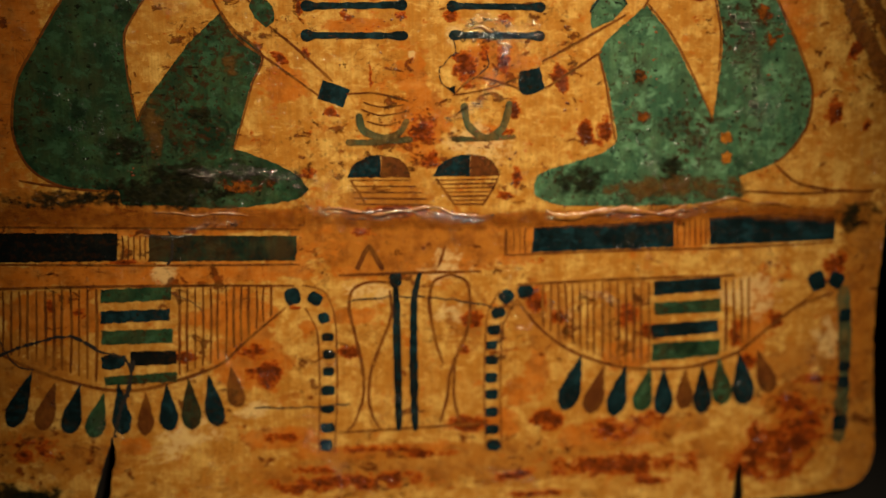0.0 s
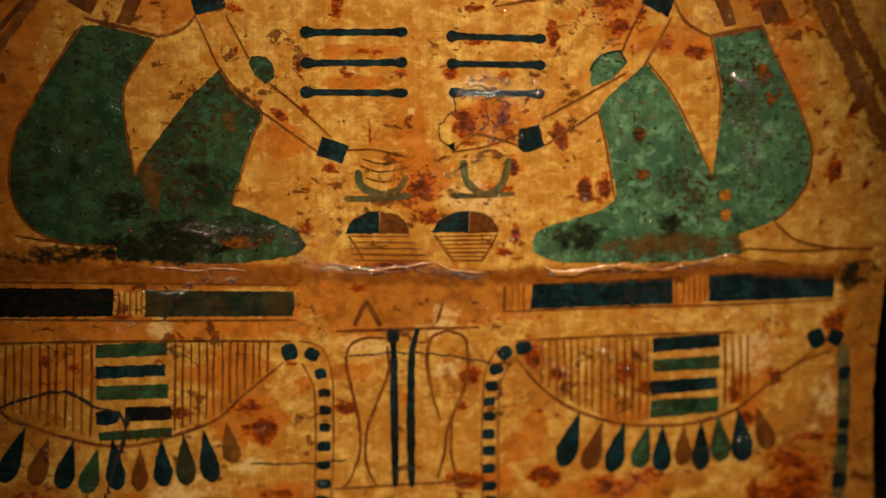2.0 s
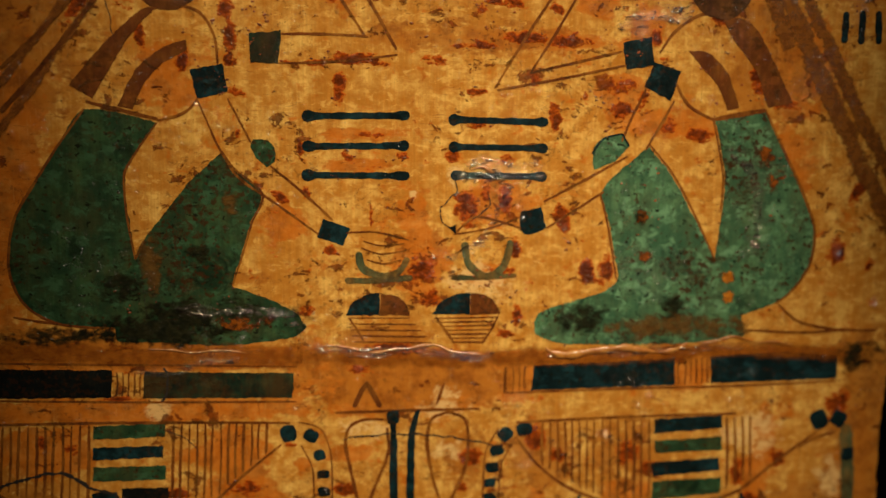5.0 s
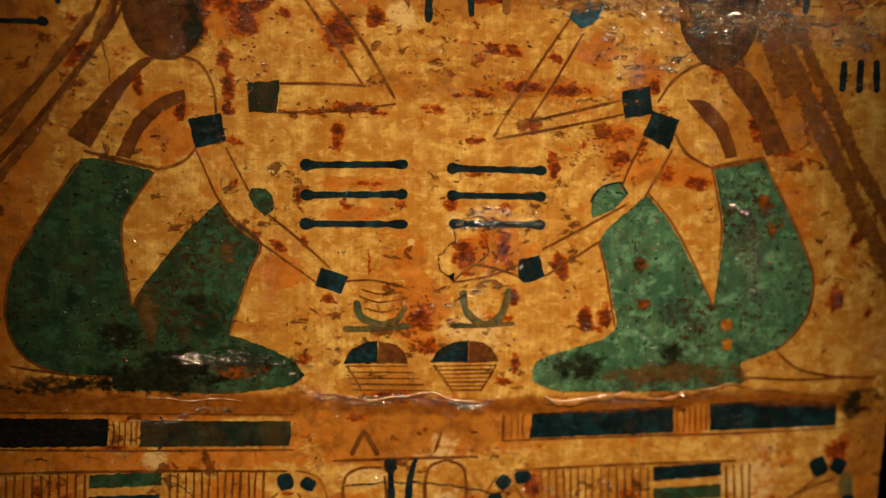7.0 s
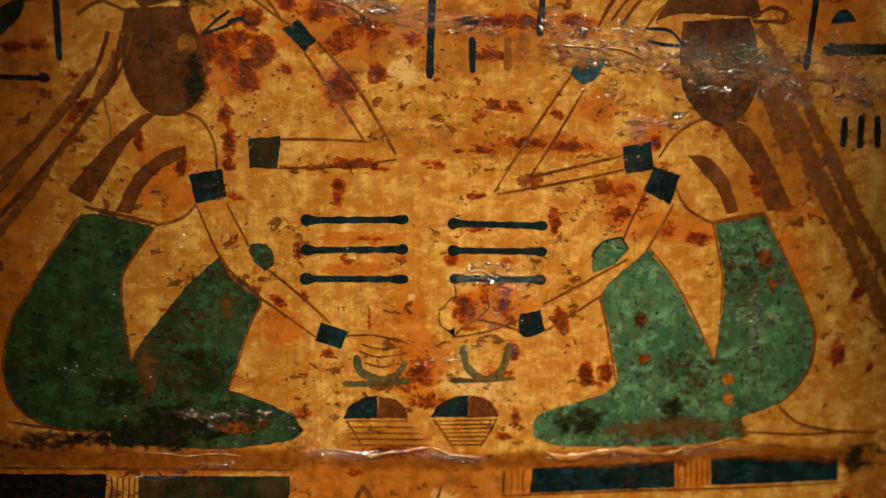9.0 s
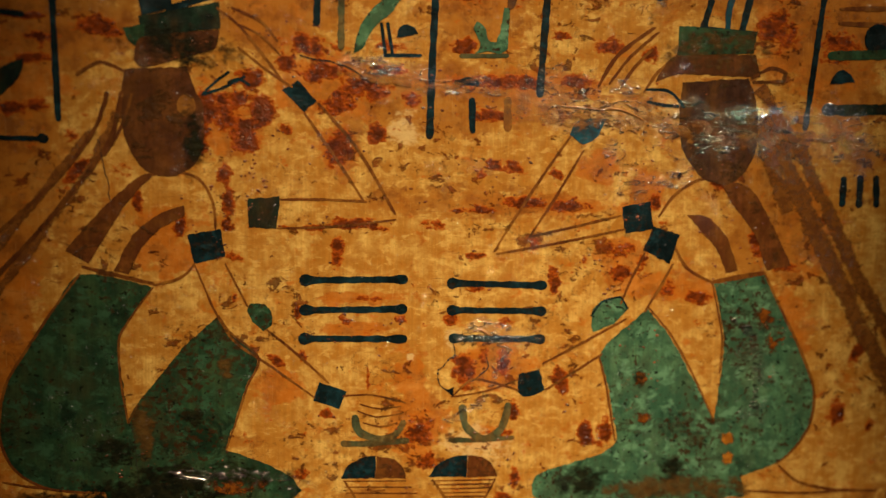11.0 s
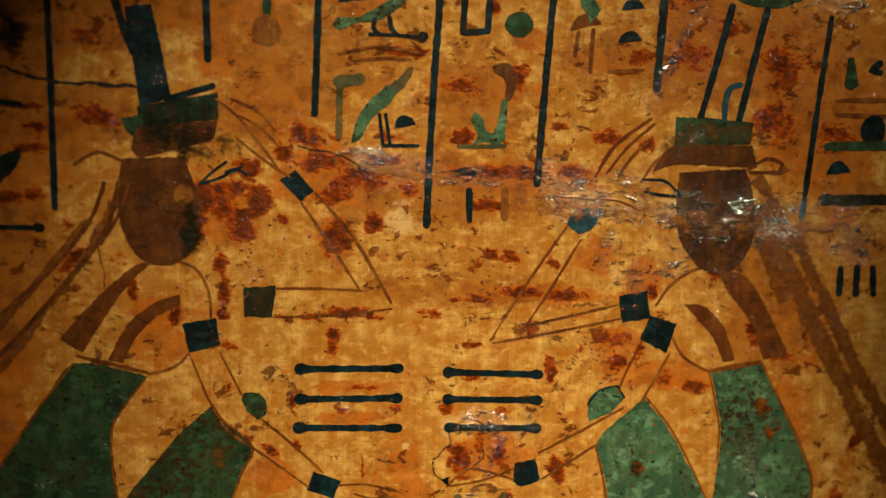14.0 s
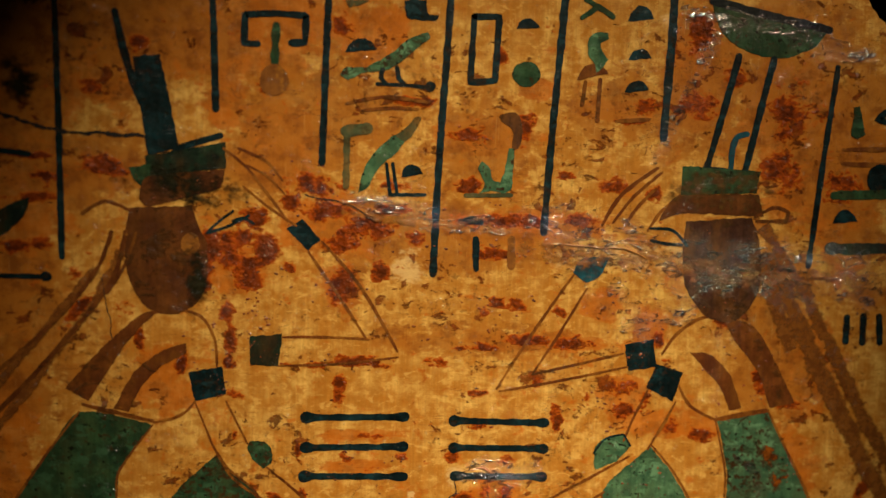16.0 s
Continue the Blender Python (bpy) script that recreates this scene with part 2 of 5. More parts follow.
DARK_FLOOR = plain("dark_floor", (0.02, 0.017, 0.014), 0.7)
DARK_WALL = plain("dark_wall", (0.012, 0.010, 0.009), 0.9)
PLINTH = plain("black_plinth", (0.012, 0.010, 0.009), 0.6)

# ---- setting ----


def box(name, lo, hi, mat, label, category="", kind="structure"):
    bm = bmesh.new()
    bmesh.ops.create_cube(bm, size=1)
    for v in bm.verts:
        v.co = [lo[i] + (v.co[i] + 0.5) * (hi[i] - lo[i]) for i in range(3)]
    bmesh.ops.bevel(bm, geom=bm.edges[:], offset=0.003, segments=2, affect="EDGES")
    me = bpy.data.meshes.new(name)
    bm.to_mesh(me)
    bm.free()
    me.materials.append(mat)
    return tagged(new(name, me), label, category, kind=kind)


FOOT = 0.880
box("floor", (-1.6, -2.2, -0.1), (1.6, 1.0, 0), DARK_FLOOR, "dark gallery floor")
box("ceiling", (-1.6, -2.2, 2.5), (1.6, 1.0, 2.6), DARK_WALL, "dark gallery ceiling")
box("wall_north", (-1.6, 1.0, 0), (1.6, 1.1, 2.5), DARK_WALL, "unlit dark gallery wall")
box("wall_south", (-1.6, -2.3, 0), (1.6, -2.2, 2.5), DARK_WALL, "unlit dark gallery wall")
box("wall_east", (1.6, -2.2, 0), (1.7, 1.0, 2.5), DARK_WALL, "unlit dark gallery wall")
box("wall_west", (-1.7, -2.2, 0), (-1.6, 1.0, 2.5), DARK_WALL, "unlit dark gallery wall")
box("plinth", (-0.4, -0.10, 0), (0.4, 0.3, FOOT), PLINTH, "black display plinth under the painted panel", "plinth", "thing")

# ---- the painted panel ----
panel = tagged(new("painted_panel"), "old ochre painted wooden panel with green robes, cracked varnish", "painted panel")
panel.location = (0, 0, FOOT)
bpy.context.view_layer.update()
HOME = panel.matrix_world.inverted()
count = [0]
owner = [None]


def rise():
    """Each coat lies a hair above the one before."""
    count[0] += 1
    return 0.00012 + count[0] * 0.0000008


def part(name, bm, mat, label=""):
    me = bpy.data.meshes.new(name)
    bm.to_mesh(me)
    bm.free()
    me.materials.append(mat)
    ob = new(name, me)
    ob.parent = owner[0] or panel
    ob.matrix_parent_inverse = Matrix.Identity(4) if owner[0] else HOME
    return tagged(ob, label or mat.name.replace("_", " "))


def under(ob):
    """What is painted next belongs to this part; None: to the panel itself."""
    owner[0] = ob


def glide(pts, closed, step=1.2):
    """Points in millimetres joined by a smooth line that keeps sharp corners."""
    p = [Vector(q) for q in pts]
    n = len(p)
    tan = []
    for i in range(n):
        if not closed and i in (0, n - 1):
            tan.append(Vector((0, 0)))
            continue
        a, b = p[i] - p[i - 1], p[(i + 1) % n] - p[i]
        sharp = a.length > 0 and b.length > 0 and abs(a.angle_signed(b, 0)) > radians(68)
        tan.append(Vector((0, 0)) if sharp else (a + b) * 0.5 * min(1.0, 2 * min(a.length, b.length) / (a.length + b.length)))
    out = []
    for i in range(n if closed else n - 1):
        a, b = p[i], p[(i + 1) % n]
        k = max(2, int((b - a).length / step))
        for j in range(k):
            s = j / k
            h = (2 * s**3 - 3 * s * s + 1, s**3 - 2 * s * s + s, 3 * s * s - 2 * s**3, s**3 - s * s)
            if tan[i].length == 0 and tan[(i + 1) % n].length == 0:
                out.append(a.lerp(b, s))
            else:
                out.append(a * h[0] + tan[i] * h[1] + b * h[2] + tan[(i + 1) % n] * h[3])
    return out if closed else out + [p[-1]]


def uneven(p, amount):
    """A brush's unsteady edge."""
    q = Vector((p.x * 0.33, p.y * 0.33, 0))
    f = noise.noise_vector(q) * amount + noise.noise_vector(q * 3.1) * amount * 0.6
    return Vector((p.x + f.x, p.y + f.y))


def coat(quads, ring, name, mat, label=""):
    """A thin coat of paint with real edges: faces of corner numbers over a ring in millimetres."""
    bm = bmesh.new()
    y = -rise()
    top = [bm.verts.new((p.x / 1000, y, 1 + p.y / 1000)) for p in ring[0]]
    low = [bm.verts.new((p.x / 1000, 0.0001, 1 + p.y / 1000)) for p in ring[0][: ring[1]]]
    for q in quads:
        if len(set(q)) == len(q):
            f = bm.faces.new([top[k] for k in q])
            f.normal_update()
            if f.normal.y > 0:
                f.normal_flip()
    for i in range(ring[1]):
        bm.faces.new((top[i - 1], top[i], low[i], low[i - 1]))
    return part(name, bm, mat, label)


def fill(name, mat, pts, label=""):
    ring = [uneven(p, 0.5) for p in glide(pts, True)]
    n = len(ring)
    verts, _, faces, origin, _, _ = delaunay_2d_cdt(ring, [(i - 1, i) if i else (n - 1, 0) for i in range(n)], [], 1, 1e-5)
    order = {src: k for k, some in enumerate(origin) for src in some}
    rim = [order[i] for i in range(n)]
    rest = [k for k in range(len(verts)) if k not in set(rim)]
    place = {k: i for i, k in enumerate(rim)}
    place.update({k: n + i for i, k in enumerate(rest)})
    return coat([[place[k] for k in f] for f in faces], ([verts[k] for k in rim] + [verts[k] for k in rest], n), name, mat, label)


def slab(sides, name, mat):
    """A brush stroke between its two sides."""
    left, right, head, tail = sides
    n = len(left)
    k = len(head)
    ring = left + head + right[::-1] + tail
    total = len(ring)
    quads = [(i, i + 1, 2 * n + k - 2 - i, 2 * n + k - 1 - i) for i in range(n - 1)]
    quads += [tuple(range(n - 1, n + k + 1)), tuple(range(2 * n + k - 1, total)) + (0,)]
    return coat(quads, (ring, len(ring)), name, mat)


def cap(a, b, out):
    """A round end between two sides."""
    mid = (a + b) / 2
    return [mid + (a - mid) * math.cos(k * math.pi / 5) + out * math.sin(k * math.pi / 5) for k in range(1, 5)]


def ribbon(pts, width, swell=None, ends=0.5):
    """The outline of a brush stroke along a line."""
    mid = glide(pts, False, min(1.2, max(0.5, width * 0.6)))
    n = len(mid)
    left, right = [], []
    for i, p in enumerate(mid):
        d = (mid[min(i + 1, n - 1)] - mid[max(i - 1, 0)]).normalized()
        side = Vector((-d.y, d.x))
        s = i / (n - 1)
        w = width / 2 * (swell(s) if swell else 1) * (1 + 0.28 * noise.noise(Vector((p.x * 0.25, p.y * 0.25, width))))
        left.append(uneven(p, 0.18 * min(1, width / 1.5)) + side * w)
        right.append(uneven(p, 0.18 * min(1, width / 1.5)) - side * w)
    d0, d1 = (mid[0] - mid[1]).normalized(), (mid[-1] - mid[-2]).normalized()
    r0, r1 = (left[0] - right[0]).length / 2, (left[-1] - right[-1]).length / 2
    return left, right, cap(left[-1], right[-1], d1 * r1 * ends * 2), cap(right[0], left[0], d0 * r0 * ends * 2)


def line(name, mat, width, pts):
    """A thin brushed line that starts and ends fine."""
    return slab(ribbon(pts, width * 1.22, lambda s: 0.55 + 0.55 * math.sin(math.pi * min(1, max(0, s))) ** 0.5), name, mat)


def stroke(name, mat, width, pts):
    """A full brush stroke of even width."""
    return slab(ribbon(pts, width), name, mat)


def bar(name, mat, pts):
    """A long bar with a drop of paint at either end."""
    return slab(ribbon(pts, 2.9, lambda s: 1.0 + 0.75 * math.exp(-((s - 0.0) / 0.07) ** 2) + 0.6 * math.exp(-((s - 1.0) / 0.07) ** 2), 0.5), name, mat)


def hatch(name, mat, width, ends, times):
    """Repeated fine lines between a first and a last one."""
    a0, a1, b0, b1 = (Vector(e) for e in ends)
    for i in range(times):
        s = i / (times - 1)
        p, q = a0.lerp(b0, s), a1.lerp(b1, s)
        j = random.uniform(-0.6, 0.6)
        line(name, mat, width * random.uniform(0.7, 1.3), [(p.x, p.y), ((p.x + q.x) / 2 + j, (p.y + q.y) / 2), (q.x, q.y)])


def petal(name, mat, ends, width):
    """A drop: a fine tip above and a round foot."""
    a, b = Vector(ends[0]), Vector(ends[1])
    d = b - a
    side = Vector((-d.y, d.x)).normalized() * width / 2
    lobe = [(0.0, 0.0), (0.35, 0.55), (0.68, 0.98), (0.88, 0.80), (0.97, 0.42), (1.0, 0.0)]
    pts = [a + d * s + side * w for s, w in lobe] + [a + d * s - side * w for s, w in lobe[-2:0:-1]]
    return fill(name, mat, [(p.x, p.y) for p in pts])


def bead(name, mat, at, w, h, turn):
    c, s = math.cos(radians(turn)), math.sin(radians(turn))
    pts = [(0.5, 0.3), (0.3, 0.5), (-0.3, 0.5), (-0.5, 0.3), (-0.5, -0.3), (-0.3, -0.5), (0.3, -0.5), (0.5, -0.3)]
    return fill(name, mat, [(at[0] + c * w * x - s * h * y, at[1] + s * w * x + c * h * y) for x, y in pts])


def blob(name, mat, at, rx, rz):
    return fill(name, mat, [(at[0] + rx * math.cos(a * math.pi / 5), at[1] + rz * math.sin(a * math.pi / 5)) for a in range(10)])


def dome(name, mat, ends, high):
    a, b = Vector(ends[0]), Vector(ends[1])
    d = b - a
    up = Vector((-d.y, d.x)).normalized() * high
    shape = [(0, 0), (0.12, 0.55), (0.35, 0.95), (0.5, 1.0), (0.65, 0.95), (0.88, 0.55), (1, 0)]
    return fill(name, mat, [tuple(a + d * s + up * w) for s, w in shape])


def crack(name, mat, width, pts):
    """A jagged hairline split: a thin ribbon coloured dark for the shade in the gap."""
    mid = [p + Vector((random.uniform(-0.5, 0.5), random.uniform(-0.5, 0.5))) for p in glide(pts, False, 3.0)]
    return slab(ribbon([tuple(p) for p in mid], width * 0.55, lambda s: 0.3 + random.random() * 0.9), name, mat)


def patch(name, mat, point, nu, nv, label=""):
    """A sheet over the surface; point(u, v) gives place, height and how full it is."""
    bm = bmesh.new()
    y = -rise() - 0.0001
    lay = bm.verts.layers.float.new("fall")
    grid = []
    for j in range(nv + 1):
        for i in range(nu + 1):
            p, h, f = point(i / nu, j / nv)
            v = bm.verts.new((p.x / 1000, y - h / 1000, 1 + p.y / 1000))
            v[lay] = f
            grid.append(v)
    for j in range(nv):
        for i in range(nu):
            k = j * (nu + 1) + i
            f = bm.faces.new((grid[k], grid[k + 1], grid[k + nu + 2], grid[k + nu + 1]))
            f.smooth = True
    return part(name, bm, mat, label)


def stain(mat, at, rx, rz, turn, full):
    c, s = math.cos(radians(turn)), math.sin(radians(turn))

    def point(u, v):
        x, z = (u * 2 - 1) * 1.45, (v * 2 - 1) * 1.45
        r = math.hypot(x, z)
        f = max(-1.0, 1.0 - r * r) * 0.75 + full * max(0, 1.3 - r) * 0.6
        return Vector((at[0] + rx * x * c - rz * z * s, at[1] + rx * x * s + rz * z * c)), 0.0, f if r < 1.4 else -1.0

    return patch("stain", mat, point, 12, 12)


def crumbs(at, rx, rz, times):
    """A scatter of small raised resin crumbs, in clumps."""
    co, poly = [], []
    made = 0
    while made < times:
        a, r = random.uniform(0, 6.28), math.sqrt(random.random()) * 1.1
        x, z = at[0] + rx * r * math.cos(a), at[1] + rz * r * math.sin(a)
        made += 1
        if noise.noise(Vector((x * 0.16, z * 0.24, 4))) < 0.08:
            continue
        size = 0.12 + 0.40 * random.random() ** 2.2
        wide, high, turn = size * random.uniform(0.9, 2.2), size * random.uniform(0.3, 0.6), random.uniform(-0.5, 0.5)
        first = len(co)
        for ring, lift in ((1.0, 0.0), (0.72, 0.7), (0.3, 0.97)):
            for k in range(7):
                b = k * 6.2832 / 7
                w = 1 + 0.35 * noise.noise(Vector((x + k * 1.7, z, 2)))
                dx, dz = wide * ring * w * math.cos(b), size * ring * w * math.sin(b)
                co.append(((x + dx * math.cos(turn) - dz * math.sin(turn)) / 1000, -0.0003 - high * lift / 1000, 1 + (z + dx * math.sin(turn) + dz * math.cos(turn)) / 1000))
        co.append((x / 1000, -0.0003 - high / 1000, 1 + z / 1000))
        for lev in (0, 7):
            poly += [(first + lev + k, first + lev + (k + 1) % 7, first + lev + 7 + (k + 1) % 7, first + lev + 7 + k) for k in range(7)]
        poly += [(first + 14 + k, first + 14 + (k + 1) % 7, first + 21) for k in range(7)]
    me = bpy.data.meshes.new("resin_crust")
    me.from_pydata(co, [], poly)
    me.polygons.foreach_set("use_smooth", [True] * len(poly))
    me.materials.append(CRUMB)
    ob = new("resin_crust", me)
    ob.parent, ob.matrix_parent_inverse = panel, HOME
    return tagged(ob, "glossy dark red-brown resin crumbs", kind="stuff")


SOAKS = {"rust_soak": [], "brown_soak": [], "pale_soak": [], "amber_soak_vignette": []}


def soak(mask, at, rx, rz, turn, full):
    """A stain, or at the left edge a vignette tint, drawn into the gesso of the board."""
    SOAKS[mask].append((at[0], at[1], rx, rz, radians(turn), full))


def soaked(mask, xz):
    f = np.full(len(xz), -1.0)
    for x0, z0, rx, rz, turn, full in SOAKS[mask]:
        dx, dz = xz[:, 0] - x0, xz[:, 1] - z0
        r = np.hypot((dx * math.cos(turn) + dz * math.sin(turn)) / rx, (dz * math.cos(turn) - dx * math.sin(turn)) / rz)
        f = np.maximum(f, np.maximum(-1, 1 - r * r) * 0.75 + full * np.maximum(0, 1.3 - r) * 0.6)
    return f


def ridge(name, width, pts, mat=None, height=1.0, across_steps=18):
    """A raised, splintered seam or a wrinkled film in the varnish."""
    mid = glide(pts, False, 0.8)
    n = len(mid)

    def point(u, v):
        i = min(n - 1, int(round(u * (n - 1))))
        p = mid[i]
        d = (mid[min(i + 1, n - 1)] - mid[max(i - 1, 0)]).normalized()
        across = v * 2 - 1
        q = Vector((p.x * 0.12, across * 1.3, width))
        w = width * (0.75 + 0.7 * noise.noise(q))
        place = p + Vector((-d.y, d.x)) * across * w
        edge = max(0.0, 1 - across * across) * min(1.0, 8 * u, 8 * (1 - u))
        lump = noise.noise(Vector((place.x * 0.22, place.y * 0.6, 3))) + 0.7 * noise.noise(Vector((place.x * 0.6 + place.y * 0.3, place.y * 1.3, 8)))
        crease = 1 - abs(noise.noise(Vector((place.x * 0.16, place.y * 0.5, 5)))) * 3
        return place, edge * height * 0.55 * (0.3 + 0.6 * max(0, lump) + 0.7 * max(0, crease)), edge * 1.3 - 0.5

    return patch(name, mat or RIDGE, point, n - 1, across_steps, "raised splintered varnish seam")


def wash(name, mat, width, pts):
    """A broad thin streak of paint with ragged sides."""
    mid = glide(pts, False, 2.0)
    n = len(mid)

    def point(u, v):
        i = min(n - 1, int(round(u * (n - 1))))
        d = (mid[min(i + 1, n - 1)] - mid[max(i - 1, 0)]).normalized()
        across = v * 2 - 1
        return mid[i] + Vector((-d.y, d.x)) * across * width * 0.85, 0.0, (1.1 - 1.9 * across * across) * min(1.0, 6 * u + 0.2, 6 * (1 - u) + 0.2)

    return patch(name, mat, point, n - 1, 6)


def film(name, width, pts):
    return ridge(name, width, pts, VARNISH, 0.9, 44)


def drip(width, height, pts):
    """A rounded bead of run varnish along a line, thick and thin by turns."""
    mid = glide(pts, False, 0.5)
    n = len(mid)

    def point(u, v):
        i = min(n - 1, int(round(u * (n - 1))))
        d = (mid[min(i + 1, n - 1)] - mid[max(i - 1, 0)]).normalized()
        fat = max(0.1, 0.75 + 0.9 * noise.noise(Vector((mid[i].x * 0.16, mid[i].y * 0.16, 6)))) * min(1.0, 9 * u + 0.05, 9 * (1 - u) + 0.05)
        across = v * 2 - 1
        sway = 0.9 * noise.noise(Vector((mid[i].x * 0.09, 2, 1)))
        place = mid[i] + Vector((-d.y, d.x)) * (across * width * fat + sway)
        return place, height * fat * math.sqrt(max(0.0, 1 - across * across)) * (1 + 0.25 * noise.noise(Vector((place.x * 0.7, place.y * 0.7, 9)))), 1.0

    return patch("varnish_bead", GLAZE, point, n - 1, 10, "glossy amber bead of run varnish")


def board():
    """The panel itself: a thick plank face with a split, a notch and chipped edges."""
    outline = [
        (-222, -112), (-205, -112), (-203, -99), (-196, -96), (-186, -98), (-180, -108), (-166, -111),
        (-163.5, -100), (-158, -84), (-154.5, -74), (-152.5, -70), (-151.8, -78), (-154.2, -90), (-156.4, -101), (-157.6, -111),
        (-60, -113), (60, -115), (159, -118), (160.5, -104), (162, -95), (164, -104), (165, -118),
        (192, -117), (222, -114), (231, -108), (235, -95), (232, -63), (229, -18), (230, 15), (232, 60),
        (238, 150), (236, 240), (222, 308), (204, 332), (190, 346), (120, 392), (0, 410), (-120, 392), (-196, 340), (-232, 250), (-236, 120), (-232, 20), (-232, -90),
    ]
    ring = [uneven(p, 0.9) for p in glide(outline, True, 2.5)]
    n = len(ring)
    fine = [Vector((x + 0.31, z + 0.17)) for x in np.arange(-236, 238, 2.0) for z in np.arange(-118, 410, 2.0)]
    edges = [(i - 1, i) if i else (n - 1, 0) for i in range(n)]
    verts, _, faces, origin, _, _ = delaunay_2d_cdt(ring + fine, edges, [], 1, 1e-5)
    place = {src: k for k, some in enumerate(origin) for src in some}
    rim = [place[i] for i in range(n)]
    co = [(v.x / 1000, 0.0, 1 + v.y / 1000) for v in verts]
    m = len(co)
    for k, y in ((1, 0.004), (2, 0.03)):
        co += [(verts[r].x / 1000, y, 1 + verts[r].y / 1000) for r in rim]
    poly = [tuple(f)[::-1] if (verts[f[1]] - verts[f[0]]).cross(verts[f[2]] - verts[f[0]]) < 0 else tuple(f) for f in faces]
    for i in range(n):
        poly += [(rim[i], rim[i - 1], m + (i - 1) % n, m + i), (m + i, m + (i - 1) % n, m + n + (i - 1) % n, m + n + i)]
    poly.append(tuple(m + n + i for i in range(n)))
    me = bpy.data.meshes.new("board")
    me.from_pydata(co, [], poly)
    xz = np.array([(c[0] * 1000, (c[2] - 1) * 1000) for c in co])
    for mask in SOAKS:
        me.attributes.new(mask, "FLOAT", "POINT").data.foreach_set("value", soaked(mask, xz))
    me.materials.append(OCHRE)
    me.materials.append(EDGE)
    me.polygons.foreach_set("material_index", [int(k >= len(faces)) for k in range(len(poly))])
    ob = new("board", me)
    ob.parent, ob.matrix_parent_inverse = panel, HOME
    return tagged(ob, "ochre gessoed plank with a split and chipped edges")



# ---- paint, seams and stains ----
soak("brown_soak", (-17.5, 43.4), 24.1, 6.96, 0, .4)
soak("brown_soak", (-2.9, 22.7), 54, 14.9, 0, .5)
soak("brown_soak", (-145.7, 35.8), 56.1, 4.59, 0, .4)
soak("brown_soak", (56.9, -15.4), 17, 18.7, 20, .3)
soak("brown_soak", (186.2, -43.1), 18.2, 12.1, 0, .3)
soak("brown_soak", (32.1, -92.1), 63.3, 11.5, 0, .4)
soak("brown_soak", (-33.4, -93.1), 61.7, 11.2, 0, .4)
soak("brown_soak", (197.1, -67.8), 21.4, 27.5, 0, .4)
soak("brown_soak", (215.5, -32.0), 15.1, 60.5, 0, .5)
soak("brown_soak", (98.2, -16.6), 17.3, 17.3, 0, .3)
soak("brown_soak", (-192.4, -71.3), 26, 7.81, 0, .6)
soak("brown_soak", (-166.8, -81.1), 23.9, 7.96, 0, .4)
soak("pale_soak", (-118.1, -72.4), 18.9, 8.11, 15, .2)
soak("pale_soak", (-85.0, -58.9), 12.3, 4.36, 0, .3)
soak("pale_soak", (-124.1, 11.2), 5.72, 6.24, 0, .6)
soak("pale_soak", (163.1, -6.8), 17.7, 13.6, 0, .3)
soak("pale_soak", (25.5, 69.7), 18.7, 9.1, -10, .3)
soak("pale_soak", (9.3, 11.3), 13.6, 10.9, 0, .1)
soak("pale_soak", (-26.3, -1.8), 9.81, 6.54, 0, .2)
soak("brown_soak", (17.6, -14.3), 11.1, 16.7, 0, .3)
soak("brown_soak", (18.9, 182.5), 46.4, 7.73, 0, .4)
soak("brown_soak", (160.0, 172.3), 19.3, 24.8, 0, .3)
soak("brown_soak", (-169.8, 187.2), 21.2, 28.2, 30, .3)
soak("brown_soak", (8.2, 228.1), 55.6, 16.7, 0, .4)
soak("brown_soak", (-21.0, 286.7), 22.1, 4.9, 0, .3)
soak("brown_soak", (154.3, 195.2), 21.8, 32.7, -15, .3)
soak("brown_soak", (-149.6, 252.9), 37.2, 16.3, 10, .4)
soak("brown_soak", (-172.6, 196.9), 18.4, 27.6, 30, .4)
soak("brown_soak", (122.1, 290.0), 39.8, 21.2, 0, .3)
soak("brown_soak", (22.0, 268.6), 27.8, 22.7, 0, .3)
soak("pale_soak", (-11.0, 214.6), 9.09, 10.1, 0, .3)
soak("pale_soak", (107.0, 222.4), 63.6, 6.36, 4, .3)
soak("brown_soak", (-115.2, 311.4), 30.6, 18.8, 0, .3)
soak("brown_soak", (-52.7, 280.6), 38.8, 29.1, 0, .1)
soak("brown_soak", (82.9, 285.9), 26, 15.6, 0, .2)
soak("brown_soak", (-177.6, 172.7), 11.8, 28.2, 35, .2)
soak("brown_soak", (223.1, 3.4), 12, 48, 0, .5)
soak("brown_soak", (226.8, -94.0), 15.6, 34.4, 0, .5)
soak("brown_soak", (229.0, -47.5), 9.23, 36.9, 0, .4)
soak("brown_soak", (-137.5, 44.2), 84.2, 6.63, 0, .6)
soak("brown_soak", (109.2, 31.6), 102, 4.52, 0, .5)
soak("brown_soak", (-192.1, -35.9), 20.6, 15.5, 0, .4)
soak("pale_soak", (-120.8, -72.9), 18.9, 9.19, 25, .5)
soak("pale_soak", (-83.6, -57.5), 10.9, 4.91, 0, .6)
soak("pale_soak", (163.0, -5.3), 14.8, 11.8, 0, .5)
soak("pale_soak", (28.2, 71.0), 16.2, 9.18, -10, .6)
soak("pale_soak", (203.4, -31.6), 9.08, 12.1, 0, .2)
soak("brown_soak", (190.1, 279.7), 33, 49.5, 0, .2)
soak("brown_soak", (142.7, 301.0), 32.1, 32.1, 0, .1)
soak("brown_soak", (-170.5, 308.8), 27.3, 27.3, 0, .2)
